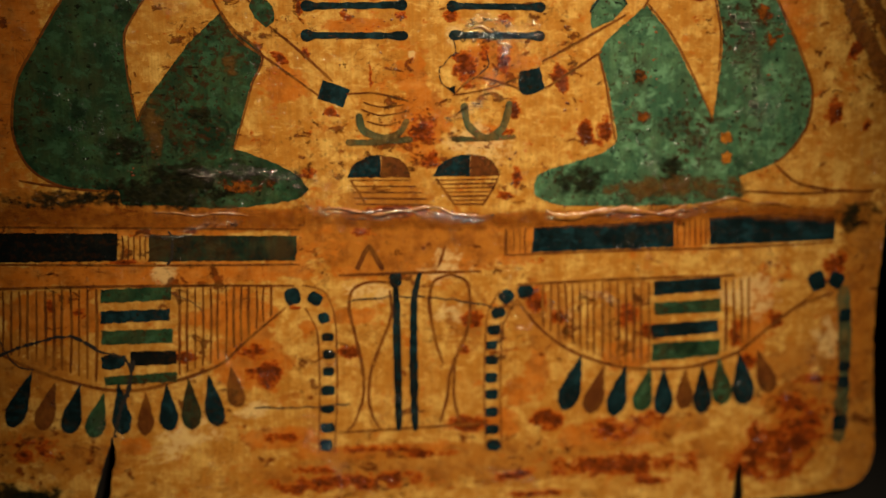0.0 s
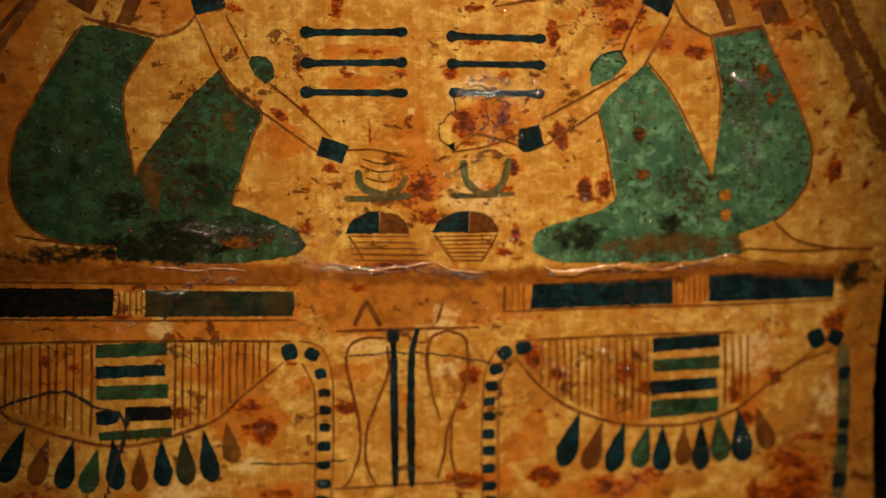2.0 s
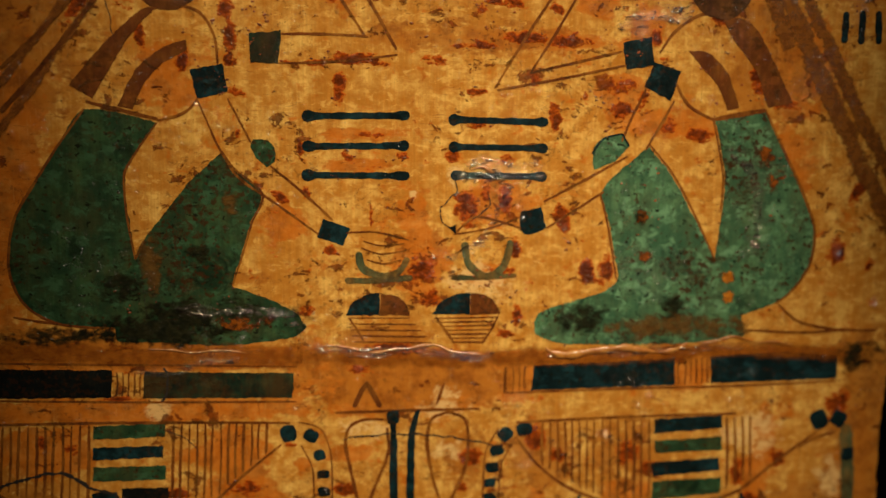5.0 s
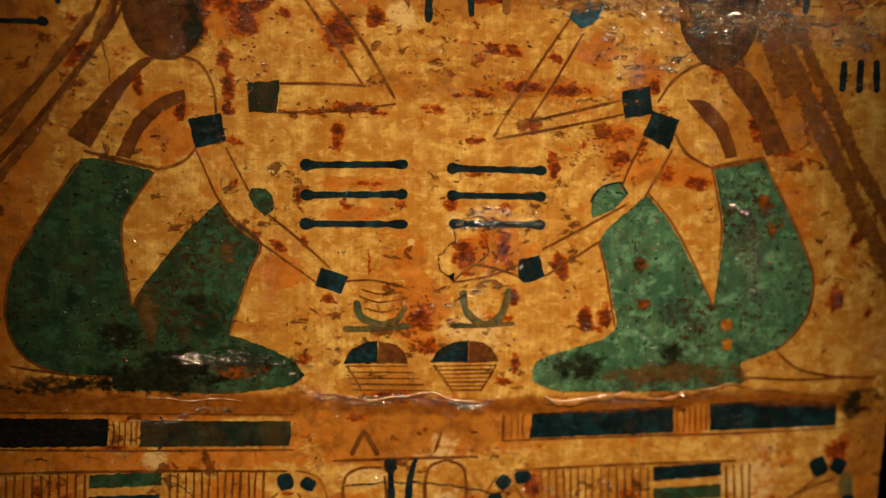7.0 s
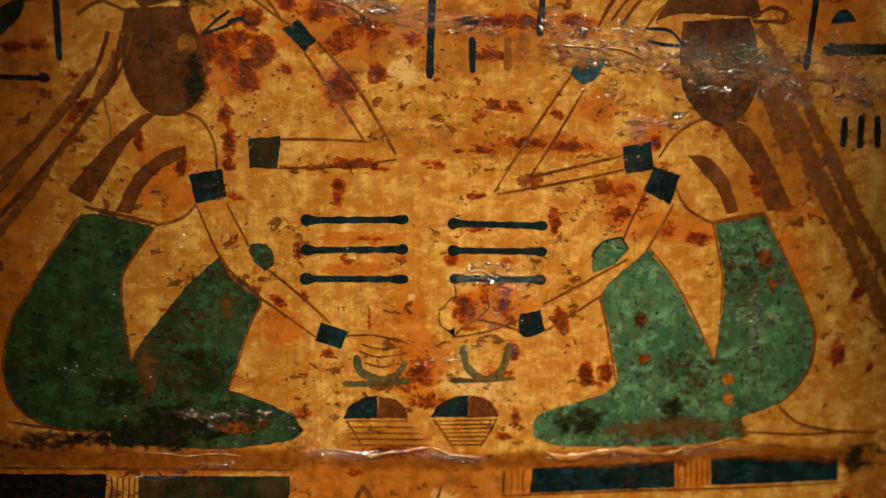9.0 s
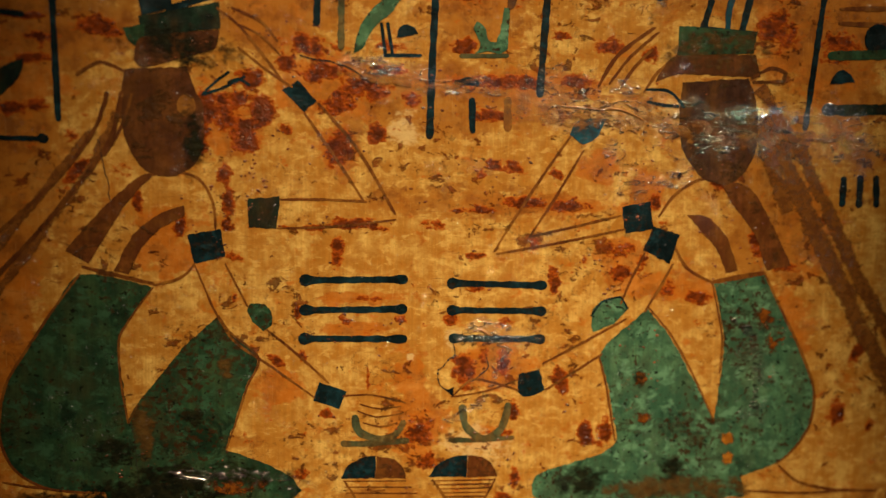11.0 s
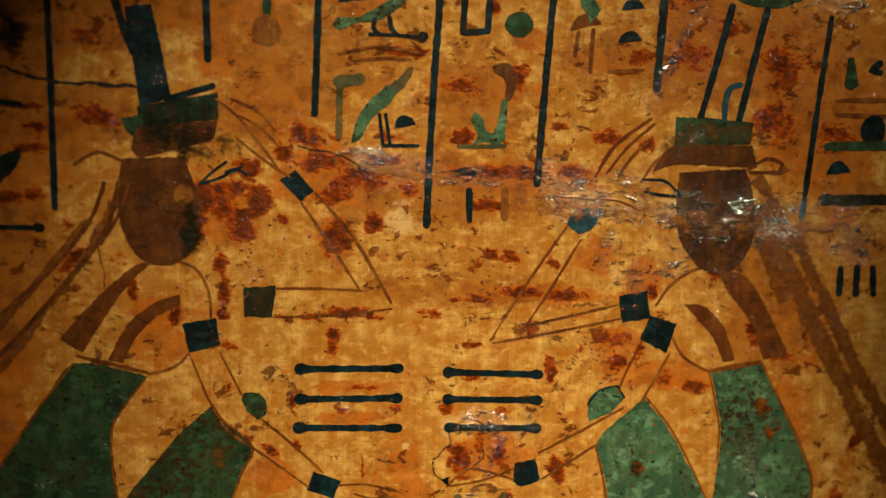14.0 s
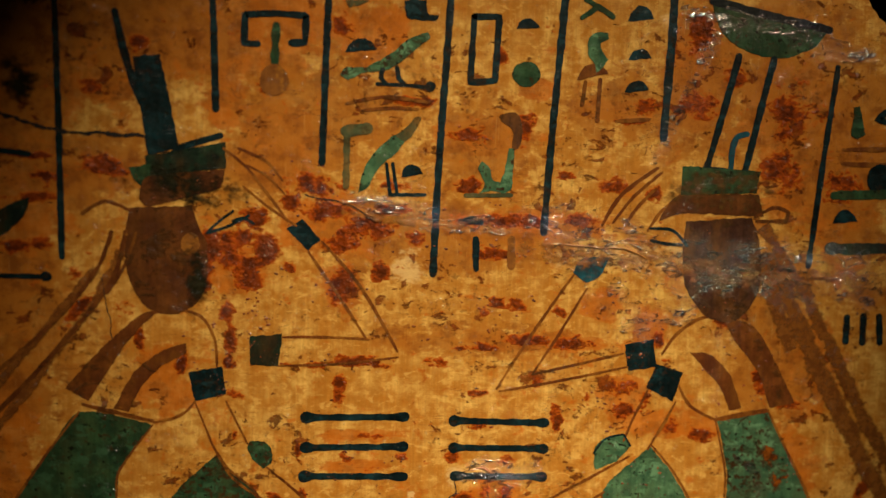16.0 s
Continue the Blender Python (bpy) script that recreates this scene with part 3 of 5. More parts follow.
soak("brown_soak", (-71.6, 257.9), 21.6, 14.4, 0, .3)
soak("rust_soak", (-99.6, 213.0), 3.4, 9.6, 0, 0.8)
soak("rust_soak", (-80.8, 210.3), 7.3, 8.2, 0, 0.5)
soak("rust_soak", (-87.0, 218.3), 6.0, 6.7, 0, 0.4)
soak("rust_soak", (-89.3, 192.9), 3.4, 4.9, 0, 0.6)
soak("rust_soak", (-87.8, 180.6), 2.4, 7.4, 0, 0.7)
soak("rust_soak", (-88.0, 170.5), 2.9, 3.5, 0, 0.6)
soak("rust_soak", (-85.0, 156.4), 4.4, 2.8, 0, 0.5)
soak("rust_soak", (-39.6, 205.3), 6.9, 8.3, 0, 0.6)
soak("rust_soak", (-23.7, 211.5), 4.5, 4.4, 0, 0.2)
soak("rust_soak", (-42.8, 224.2), 8.6, 3.4, 0, 0.3)
soak("rust_soak", (-63.5, 213.1), 3.2, 1.7, 0, 0.5)
soak("rust_soak", (-39.4, 170.6), 22.6, 1.3, 0, 0.5)
soak("rust_soak", (-32.9, 172.7), 10.5, 2.3, 0, 0.5)
soak("rust_soak", (-40.4, 158.8), 2.8, 7.1, 0, 0.5)
soak("rust_soak", (3.1, 171.6), 5.6, 3.0, 0, 0)
soak("rust_soak", (-108.5, 170.3), 2.7, 6.4, 0, 0.2)
soak("rust_soak", (-126.1, 180.1), 2.2, 5.4, 0, 0.1)
soak("rust_soak", (-150.6, 194.2), 11.3, 3.1, 48, 0.2)
soak("rust_soak", (-153.9, 208.8), 3.3, 3.3, 0, 0.1)
soak("rust_soak", (-168.5, 221.2), 5.6, 4.2, 0, 0.2)
soak("rust_soak", (-85.3, 137.8), 1.7, 2.8, 0, 0.2)
soak("rust_soak", (-57.4, 132.0), 2.0, 3.6, 0, 0.7)
soak("rust_soak", (-36.9, 128.5), 3.6, 2.8, 0, 0.3)
soak("rust_soak", (-11.1, 129.3), 3.6, 2.3, 0, 0.2)
soak("rust_soak", (-25.5, 138.3), 10.2, 1.3, 0, 0)
soak("rust_soak", (34.4, 199.2), 9.8, 3.2, -6, 0.6)
soak("rust_soak", (24.0, 194.8), 2.6, 2.0, 0, 0.3)
soak("rust_soak", (58.8, 195.4), 4.2, 2.0, -20, 0.5)
soak("rust_soak", (44.4, 182.5), 12.5, 3.0, 0, 0.4)
soak("rust_soak", (20.9, 178.4), 10.8, 1.8, 0, 0.3)
soak("rust_soak", (64.5, 181.0), 11.5, 2.8, 0, 0.35)
soak("rust_soak", (22.1, 158.1), 4.7, 2.3, 0, 0.4)
soak("rust_soak", (50.1, 163.7), 2.6, 2.6, 0, 0.2)
soak("rust_soak", (72.4, 156.9), 1.9, 2.6, 0, 0.3)
soak("rust_soak", (88.4, 161.5), 9.0, 4.1, 0, 0.2)
soak("rust_soak", (90.5, 150.0), 5.3, 4.2, 0, 0.2)
soak("rust_soak", (58.4, 147.2), 2.9, 6.2, 15, 0.7)
soak("rust_soak", (99.5, 153.5), 2.4, 6.3, -25, 0.3)
soak("rust_soak", (105.4, 183.4), 2.4, 4.6, 0, 0.3)
soak("rust_soak", (127.4, 139.5), 7.6, 3.5, 0, 0.1)
soak("rust_soak", (112.6, 143.1), 4.9, 3.4, 0, 0.1)
soak("rust_soak", (155.5, 166.3), 4.9, 8.4, 0, 0.3)
soak("rust_soak", (169.2, 154.0), 7.8, 2.7, 0, 0.2)
soak("rust_soak", (137.4, 192.3), 6.5, 2.3, 0, 0.1)
soak("rust_soak", (25.0, 142.6), 6.2, 2.1, 0, 0.3)
soak("rust_soak", (37.6, 126.8), 4.7, 2.9, 0, 0.3)
soak("rust_soak", (11.2, 128.6), 3.6, 3.1, 0, 0.2)
soak("rust_soak", (-55.0, 111.2), 2.0, 2.6, 0, 0.5)
soak("rust_soak", (-44.1, 85.5), 3.6, 2.1, 0, 0.4)
soak("rust_soak", (-25.9, 101.4), 1.3, 5.2, 0, 0.3)
soak("rust_soak", (-55.3, 56.9), 4.6, 2.4, 0, 0.2)
soak("rust_soak", (-67.1, 110.2), 4.5, 2.3, -35, 0.1)
soak("rust_soak", (-2.8, 76.9), 6.3, 9.6, 0, 0)
soak("rust_soak", (2.4, 63.4), 5.3, 4.3, 0, 0.2)
soak("rust_soak", (-6.7, 101.4), 2.6, 4.8, 0, -0.1)
soak("rust_soak", (18.1, 104.7), 5.3, 9.5, 0, 0.5)
soak("rust_soak", (27.4, 111.3), 2.6, 5.8, 0, 0.2)
soak("rust_soak", (36.7, 108.6), 2.7, 6.9, 0, 0.3)
soak("rust_soak", (63.6, 99.2), 3.2, 9.6, 14, 0.8)
soak("rust_soak", (75.2, 75.3), 3.5, 6.0, 0, 0.7)
soak("rust_soak", (86.0, 77.1), 3.3, 8.2, 0, 0.7)
soak("rust_soak", (80.8, 69.8), 5.5, 2.5, 0, 0.6)
soak("rust_soak", (41.5, 85.6), 2.7, 4.8, 0, 0.6)
soak("rust_soak", (35.3, 75.2), 6.4, 3.2, 0, 0.3)
soak("rust_soak", (43.1, 52.8), 2.7, 6.6, 0, 0.7)
soak("rust_soak", (37.9, 44.6), 4.8, 1.9, 0, 0.6)
soak("rust_soak", (216.5, 77.0), 3.8, 3.7, 0, 0.5)
soak("rust_soak", (198.8, 83.6), 4.0, 8.4, 0, 0)
soak("rust_soak", (208.5, 113.7), 3.4, 7.1, -35, 0.3)
soak("rust_soak", (-15.9, 39.2), 15.8, 2.2, 0, 0.3)
soak("rust_soak", (-147.5, 288.7), 5.5, 3.1, 0, 0.3)
soak("rust_soak", (-128.0, 307.3), 4.7, 3.3, 0, 0.4)
soak("rust_soak", (-170.4, 258.2), 11.9, 1.7, 0, 0.5)
soak("rust_soak", (-165.8, 250.0), 9.2, 1.9, 0, 0.3)
soak("rust_soak", (-143.8, 255.5), 10.2, 4.3, 0, 0.3)
soak("rust_soak", (-170.4, 240.3), 11.5, 2.4, 0, 0)
soak("rust_soak", (-178.4, 219.7), 6.4, 3.1, 0, 0.3)
soak("rust_soak", (-139.2, 252.1), 9.3, 1.9, 0, 0.3)
soak("rust_soak", (-72.3, 293.1), 5.3, 6.7, 0, 0)
soak("rust_soak", (-52.0, 248.8), 13.7, 5.4, -10, 0.2)
soak("rust_soak", (-61.6, 242.3), 6.8, 4.4, 0, 0.4)
soak("rust_soak", (-48.0, 237.8), 11.3, 4.4, 0, 0.4)
soak("rust_soak", (-39.1, 224.4), 6.4, 6.4, 0, 0.4)
soak("rust_soak", (-28.2, 231.7), 10.9, 5.0, 0, 0.35)
soak("rust_soak", (-17.2, 239.9), 7.5, 3.0, 0, 0.2)
soak("rust_soak", (-78.4, 234.5), 6.7, 4.4, 0, 0.4)
soak("rust_soak", (-85.5, 225.7), 8.7, 3.9, 0, 0.3)
soak("rust_soak", (-96.9, 220.5), 3.8, 8.9, 0, 0.7)
soak("rust_soak", (-73.3, 221.1), 7.3, 7.4, 0, 0.4)
soak("rust_soak", (-17.5, 249.9), 7.0, 2.2, 0, 0.1)
soak("rust_soak", (-8.9, 227.7), 4.5, 4.0, 0, 0.2)
soak("rust_soak", (-8.7, 287.2), 11.4, 2.2, 0, 0)
soak("rust_soak", (-41.5, 319.7), 5.3, 5.3, 0, 0)
soak("rust_soak", (11.8, 273.2), 11.0, 3.2, 0, 0.3)
soak("rust_soak", (39.4, 279.2), 5.6, 5.5, 0, 0)
soak("rust_soak", (15.1, 250.9), 6.6, 4.0, 0, 0.3)
soak("rust_soak", (26.9, 308.4), 3.8, 3.7, 0, 0.2)
soak("rust_soak", (85.7, 281.7), 10.4, 1.3, 0, 0.5)
soak("rust_soak", (95.8, 288.9), 5.7, 4.5, 0, 0)
soak("rust_soak", (117.7, 322.5), 7.3, 11.5, 0, -0.1)
soak("rust_soak", (118.1, 289.8), 9.5, 6.6, 0, 0.1)
soak("rust_soak", (162.3, 289.0), 12.4, 12.8, 0, -0.1)
soak("rust_soak", (159.8, 263.1), 11.9, 8.8, 0, 0)
soak("rust_soak", (33.4, 235.8), 25.5, 3.5, 0, 0.1)
soak("rust_soak", (28.8, 221.0), 12.8, 3.0, 0, 0.1)
soak("rust_soak", (61.7, 237.1), 13.0, 3.0, 0, 0.1)
soak("rust_soak", (58.3, 256.8), 5.7, 1.8, 0, 0.1)
soak("rust_soak", (80.5, 252.9), 6.3, 3.6, 0, -0.1)
soak("rust_soak", (100.3, 249.7), 4.7, 3.6, 0, 0)
soak("rust_soak", (134.6, 303.1), 4.8, 5.5, 0, -0.1)
soak("rust_soak", (188.9, 256.3), 11.0, 6.8, 0, 0)
soak("rust_soak", (-115.9, -30.6), 5.8, 2.8, 0, 0.8)
soak("rust_soak", (-86.4, -28.7), 9.6, 3.4, 0, 0.4)
soak("rust_soak", (-78.8, -39.8), 9.2, 6.3, 0, 0)
soak("rust_soak", (-37.7, -31.2), 6.0, 3.4, 0, 0.7)
soak("rust_soak", (-71.8, -73.5), 11.0, 2.6, 0, 0)
soak("rust_soak", (-27.6, -81.3), 25.3, 1.8, 0, 0.2)
soak("rust_soak", (-55.8, -91.2), 11.1, 2.1, 0, 0.3)
soak("rust_soak", (-2.2, -84.8), 15.9, 2.4, 0, 0.2)
soak("rust_soak", (-190.2, -75.7), 10.5, 6.9, 0, -0.1)
soak("rust_soak", (23.2, -15.9), 6.7, 5.1, 0, 0.6)
soak("rust_soak", (17.6, -31.6), 3.9, 2.3, 0, 0.5)
soak("rust_soak", (53.9, -8.2), 5.1, 6.3, 0, 0.4)
soak("rust_soak", (64.0, -16.2), 4.0, 4.0, 0, 0.2)
soak("rust_soak", (20.6, -70.5), 11.4, 4.8, 0, 0.3)
soak("rust_soak", (60.7, -69.1), 8.1, 6.0, 0, 0.4)
soak("rust_soak", (92.9, -76.5), 13.5, 5.5, 0, 0.5)
soak("rust_soak", (113.4, -71.2), 10.7, 4.3, 0, 0.4)
soak("rust_soak", (100.2, -16.7), 6.3, 5.8, 0, 0.4)
soak("rust_soak", (112.0, -23.4), 5.2, 4.1, 0, 0.7)
soak("rust_soak", (175.7, -19.5), 4.2, 5.3, 0, 0.5)
soak("rust_soak", (162.9, -42.3), 5.4, 5.4, 0, 0.5)
soak("rust_soak", (187.8, -65.0), 10.3, 5.5, 0, 0.1)
soak("rust_soak", (196.6, -53.1), 15.2, 2.4, 0, 0.2)
soak("rust_soak", (43.8, -98.2), 11.1, 2.5, 8, 0.6)
soak("rust_soak", (81.7, -94.4), 11.8, 2.5, 0, 0.3)
soak("rust_soak", (58.5, -108.7), 17.6, 2.2, 0, 0.2)
soak("rust_soak", (114.7, -104.6), 12.0, 2.5, 0, 0.2)
soak("rust_soak", (184.0, -98.4), 15.4, 9.4, 30, -0.1)
soak("rust_soak", (155.5, -27.1), 3.6, 8.9, 0, 0.2)
soak("rust_soak", (-164.1, -7.7), 4.1, 2.5, 0, 0.1)
soak("rust_soak", (-176.7, -4.6), 1.8, 3.8, 0, 0.4)
soak("rust_soak", (-64.2, -7.7), 3.8, 2.0, 0, 0.2)
soak("rust_soak", (-139.3, 16.2), 6.7, 1.4, 0, 0.2)
soak("rust_soak", (-14.9, 36.6), 16.1, 2.2, 0, 0.3)
soak("rust_soak", (-31.1, 28.8), 5.4, 2.2, 0, 0.2)
soak("rust_soak", (206.4, 6.7), 5.9, 8.8, 0, 0.1)
soak("amber_soak_vignette", (-2.8, 79.8), 12.1, 16.6, 0, 1.3)
soak("amber_soak_vignette", (-6.7, 101.4), 7.8, 7.9, 0, 0.7)
soak("amber_soak_vignette", (-29.3, 138.5), 20.4, 2.6, 0, 0.5)
soak("amber_soak_vignette", (-29.3, 124.4), 17.9, 2.6, 0, 0.4)
soak("amber_soak_vignette", (-65.0, 98.5), 10.1, 6.8, 0, 0.4)
soak("amber_soak_vignette", (77.2, 199.2), 7.9, 7.1, 0, 1)
soak("amber_soak_vignette", (88.5, 159.9), 10.7, 6.2, 0, 1)
soak("amber_soak_vignette", (90.5, 150.0), 8.0, 5.8, 0, 0.9)
soak("amber_soak_vignette", (99.8, 189.7), 6.9, 11.7, 0, 0.5)
soak("amber_soak_vignette", (33.3, 106.0), 15.8, 10.6, 0, 0.5)
soak("amber_soak_vignette", (52.4, 181.4), 31.2, 4.1, 0, 0.5)
soak("amber_soak_vignette", (28.7, 73.9), 8.0, 5.9, 0, 0.7)
soak("amber_soak_vignette", (168.3, 124.6), 14.0, 16.2, 0, 0.2)
soak("amber_soak_vignette", (176.4, 170.0), 16.6, 21.0, 0, 0.3)
soak("amber_soak_vignette", (112.3, 144.4), 21.6, 6.3, 0, 0.4)
soak("amber_soak_vignette", (-39.4, 205.3), 8.4, 9.3, 0, 0.8)
soak("amber_soak_vignette", (-13.2, 31.0), 34.5, 7.1, 0, 1.2)
soak("amber_soak_vignette", (-116.6, 34.4), 65.5, 4.8, 0, 0.8)
soak("amber_soak_vignette", (81.5, 29.1), 44.2, 2.8, 0, 0.6)
soak("amber_soak_vignette", (-88.3, 213.5), 12.1, 12.0, 0, 0.3)
soak("amber_soak_vignette", (-113.5, 161.8), 14.6, 14.9, 0, 0.1)
soak("amber_soak_vignette", (-67.0, 270.3), 15.9, 14.6, 0, 1)
soak("amber_soak_vignette", (-71.6, 257.9), 14.5, 9.8, 0, 0.7)
soak("amber_soak_vignette", (-122.3, 315.8), 30.3, 9.4, 0, 0.6)
soak("amber_soak_vignette", (-149.9, 298.0), 29.9, 14.2, 0, 0.4)
soak("amber_soak_vignette", (-31.6, 315.4), 14.6, 12.0, 0, 0.5)
soak("amber_soak_vignette", (21.8, 273.5), 20.2, 7.4, 0, 0.6)
soak("amber_soak_vignette", (33.5, 233.8), 38.4, 7.6, 0, 0.6)
soak("amber_soak_vignette", (118.5, 307.5), 13.1, 27.6, 0, 0.8)
soak("amber_soak_vignette", (162.3, 289.0), 21.6, 22.9, 0, 0.7)
soak("amber_soak_vignette", (191.6, 256.4), 19.2, 31.3, 0, 0.8)
soak("amber_soak_vignette", (169.7, 255.7), 16.3, 15.5, 0, 0.6)
soak("amber_soak_vignette", (-161.2, 252.5), 27.7, 9.5, 0, 0.5)
soak("amber_soak_vignette", (82.9, 285.9), 18.2, 4.5, 0, 0.4)
soak("amber_soak_vignette", (-41.8, 231.8), 22.1, 12.4, 0, 0.6)
soak("amber_soak_vignette", (43.9, 294.3), 7.7, 4.9, 0, 0.5)
soak("amber_soak_vignette", (-91.2, 283.8), 7.1, 14.4, 0, 0.4)
soak("amber_soak_vignette", (-86.6, -33.8), 16.6, 13.1, 0, 1.2)
soak("amber_soak_vignette", (-109.6, -12.0), 7.4, 3.6, 0, 0.7)
soak("amber_soak_vignette", (-36.0, -12.8), 9.8, 4.2, 0, 1)
soak("amber_soak_vignette", (-71.8, -73.5), 17.0, 5.3, 0, 1.3)
soak("amber_soak_vignette", (-142.4, -74.9), 6.9, 3.5, 0, 0.7)
soak("amber_soak_vignette", (-28.6, 17.7), 18.9, 12.1, 0, 1.1)
soak("amber_soak_vignette", (6.6, 19.7), 14.7, 9.4, 0, 1)
soak("amber_soak_vignette", (54.5, -44.5), 5.7, 11.8, 0, 1.2)
soak("amber_soak_vignette", (44.7, -53.0), 7.4, 7.7, 0, 0.8)
soak("amber_soak_vignette", (34.8, -67.5), 9.7, 6.6, 0, 0.7)
soak("amber_soak_vignette", (100.4, -37.2), 10.4, 7.1, 0, 1.2)
soak("amber_soak_vignette", (167.9, -12.8), 5.9, 17.6, 0, 0.8)
soak("amber_soak_vignette", (187.7, -64.4), 13.4, 8.6, 0, 0.7)
soak("amber_soak_vignette", (-57.8, -17.2), 3.8, 2.5, 0, 0.9)
soak("amber_soak_vignette", (-174.5, -8.8), 23.0, 10.9, 0, 0.5)
soak("amber_soak_vignette", (-91.0, -11.2), 16.0, 11.2, 0, 0.3)
soak("amber_soak_vignette", (93.0, -78.9), 32.3, 7.3, 0, 0.8)
soak("amber_soak_vignette", (216.0, -38.0), 10.3, 36.2, 0, 0.6)
soak("amber_soak_vignette", (164.5, -30.4), 7.7, 11.9, 0, 0.5)
soak("amber_soak_vignette", (-27.6, -82.8), 36.5, 3.6, 0, 0.7)
soak("brown_soak", (-181.5, 190.6), 4.2, 7.2, 0, 0.4)
soak("brown_soak", (-80.5, 72.4), 10.1, 3.2, 0, 0)
soak("brown_soak", (204.4, 204.3), 13.9, 6.2, 0, 0.3)
soak("brown_soak", (214.5, 35.1), 14.6, 8.6, 0, 0.7)
soak("brown_soak", (191.4, 34.0), 14.5, 2.9, 0, 0.3)
soak("brown_soak", (-108.3, 321.2), 6.6, 6.1, 0, 0.4)
soak("brown_soak", (-122.3, 321.7), 8.4, 4.7, 0, 0.3)
soak("brown_soak", (-170.5, 280.6), 9.1, 14.2, 0, 0.2)
soak("brown_soak", (117.4, 327.5), 8.9, 12.5, 0, 0.2)
soak("brown_soak", (181.8, 323.1), 11.9, 10.2, 0, 0.3)
soak("brown_soak", (201.6, 230.4), 13.9, 7.9, 0, 0.7)
soak("brown_soak", (197.3, 253.9), 13.8, 6.3, 0, 0.3)
soak("brown_soak", (138.3, 236.6), 16.1, 3.6, 0, 0.3)
soak("brown_soak", (-170.4, 258.2), 13.7, 2.1, 0, 0.5)
soak("brown_soak", (-190.4, -78.6), 15.7, 10.4, 0, 0.3)
soak("brown_soak", (134.3, -74.5), 11.9, 5.5, 0, 0.5)
soak("brown_soak", (144.0, -88.8), 10.9, 6.8, 0, 0.3)
soak("brown_soak", (122.6, -80.2), 8.9, 3.7, 0, 0.3)
soak("brown_soak", (222.6, -44.3), 6.1, 57.9, 0, 0.6)
soak("brown_soak", (-188.2, 39.8), 30.0, 3.7, 0, 0.6)
soak("brown_soak", (223.0, 20.8), 8.9, 17.3, 0, 0.6)
soak("pale_soak", (162.9, -3.9), 7.6, 11.6, 0, 0.3)
soak("pale_soak", (12.1, -14.1), 9.5, 8.5, 0, 0.1)
soak("pale_soak", (-31.7, -0.2), 9.8, 5.0, 0, 0.6)
soak("pale_soak", (12.1, 119.2), 5.2, 6.8, 0, 0.3)
soak("pale_soak", (-6.5, 111.3), 2.3, 2.4, 0, 0.8)
# Amber at the left edge: vignette reddening put into the gesso colour.
soak("amber_soak_vignette", (-200, 120), 30, 70, 0, .5)
soak("amber_soak_vignette", (-195, 250), 34, 80, 0, .6)
soak("amber_soak_vignette", (-130, 320), 90, 26, 0, .8)
soak("brown_soak", (-128, 310), 22, 30, 0, .1)
soak("brown_soak", (-185, 315), 22, 26, 0, .5)
soak("brown_soak", (170, 335), 30, 8, 0, .1)
soak("brown_soak", (-172, 280), 16, 20, 0, .2)
soak("brown_soak", (222.0, -44.3), 9, 55, 2, 1.2)
soak("rust_soak", (193, -82), 22, 14, 40, .1)
soak("rust_soak", (172, -90), 18, 12, 40, .1)
soak("rust_soak", (100, -95), 40, 6, 0, .2)
soak("rust_soak", (-40, -98), 40, 5, 0, .1)
soak("amber_soak_vignette", (-7.0, 21.4), 51.8, 14.2, 0, 1.6)
soak("amber_soak_vignette", (-139.7, 10.5), 85, 5.2, 0, 1.6)
soak("amber_soak_vignette", (-140, 36.0), 85, 6.5, 0, 1.6)
soak("brown_soak", (-150, 41.0), 60, 4.0, 0, .8)
soak("brown_soak", (-20, 34.0), 50, 4.0, 0, .6)
soak("amber_soak_vignette", (100, 33.0), 100, 3.5, 0, 1.0)
soak("amber_soak_vignette", (130, 24.0), 9, 8, 0, 1.4)
soak("amber_soak_vignette", (44, 22.0), 7, 8, 0, 1.0)
soak("brown_soak", (216, 30), 10, 12, 0, 1.4)

board()

# painted fields, lines and signs
under(line("collar_edge", LINE, 1.3, [(-216.1, -18.5), (-201.6, -26.6), (-186.8, -34.6), (-171.7, -40.8), (-153.8, -45.7), (-138, -46.3), (-119.1, -41.8), (-100.1, -34.8), (-86.2, -22.5), (-68.2, -7.6)]))
hatch("pleat_line", LINE, 0.88, [(-208.9, 4.1), (-211.2, -20), (-193.8, 3.7), (-196.5, -26.8)], 5)
hatch("pleat_line", LINE, 0.88, [(-190.3, 3.7), (-192.9, -27.5), (-155.6, 3.6), (-158.7, -41.3)], 10)
hatch("pleat_line", LINE, 0.88, [(-117.2, 3.1), (-119.5, -39.5), (-95.7, 3.4), (-97.3, -31.2)], 7)
hatch("pleat_line", LINE, 0.88, [(-92, 3.3), (-93.3, -26.5), (-74.5, 3.1), (-75.1, -11.6)], 6)
fill("collar_stripe", GREEN, [(-153.5, 3.5), (-121.1, 4.3), (-121.5, -2.3), (-154, -3)])
fill("collar_stripe", DARK, [(-154.2, -6.9), (-122.5, -6.7), (-122.8, -12.2), (-154.7, -12.9)])
fill("collar_stripe", GREEN, [(-154.4, -16.5), (-121.5, -16.4), (-121.8, -23.4), (-154.9, -23.4)])
fill("collar_stripe", DARK, [(-155.3, -29.3), (-150, -28.3), (-144.3, -29.1), (-145.1, -34.1), (-151.5, -35.9), (-155.4, -35.2)])
fill("collar_stripe", BLACK, [(-142.1, -27.2), (-120.5, -27.1), (-120.6, -34.1), (-142, -34.2)])
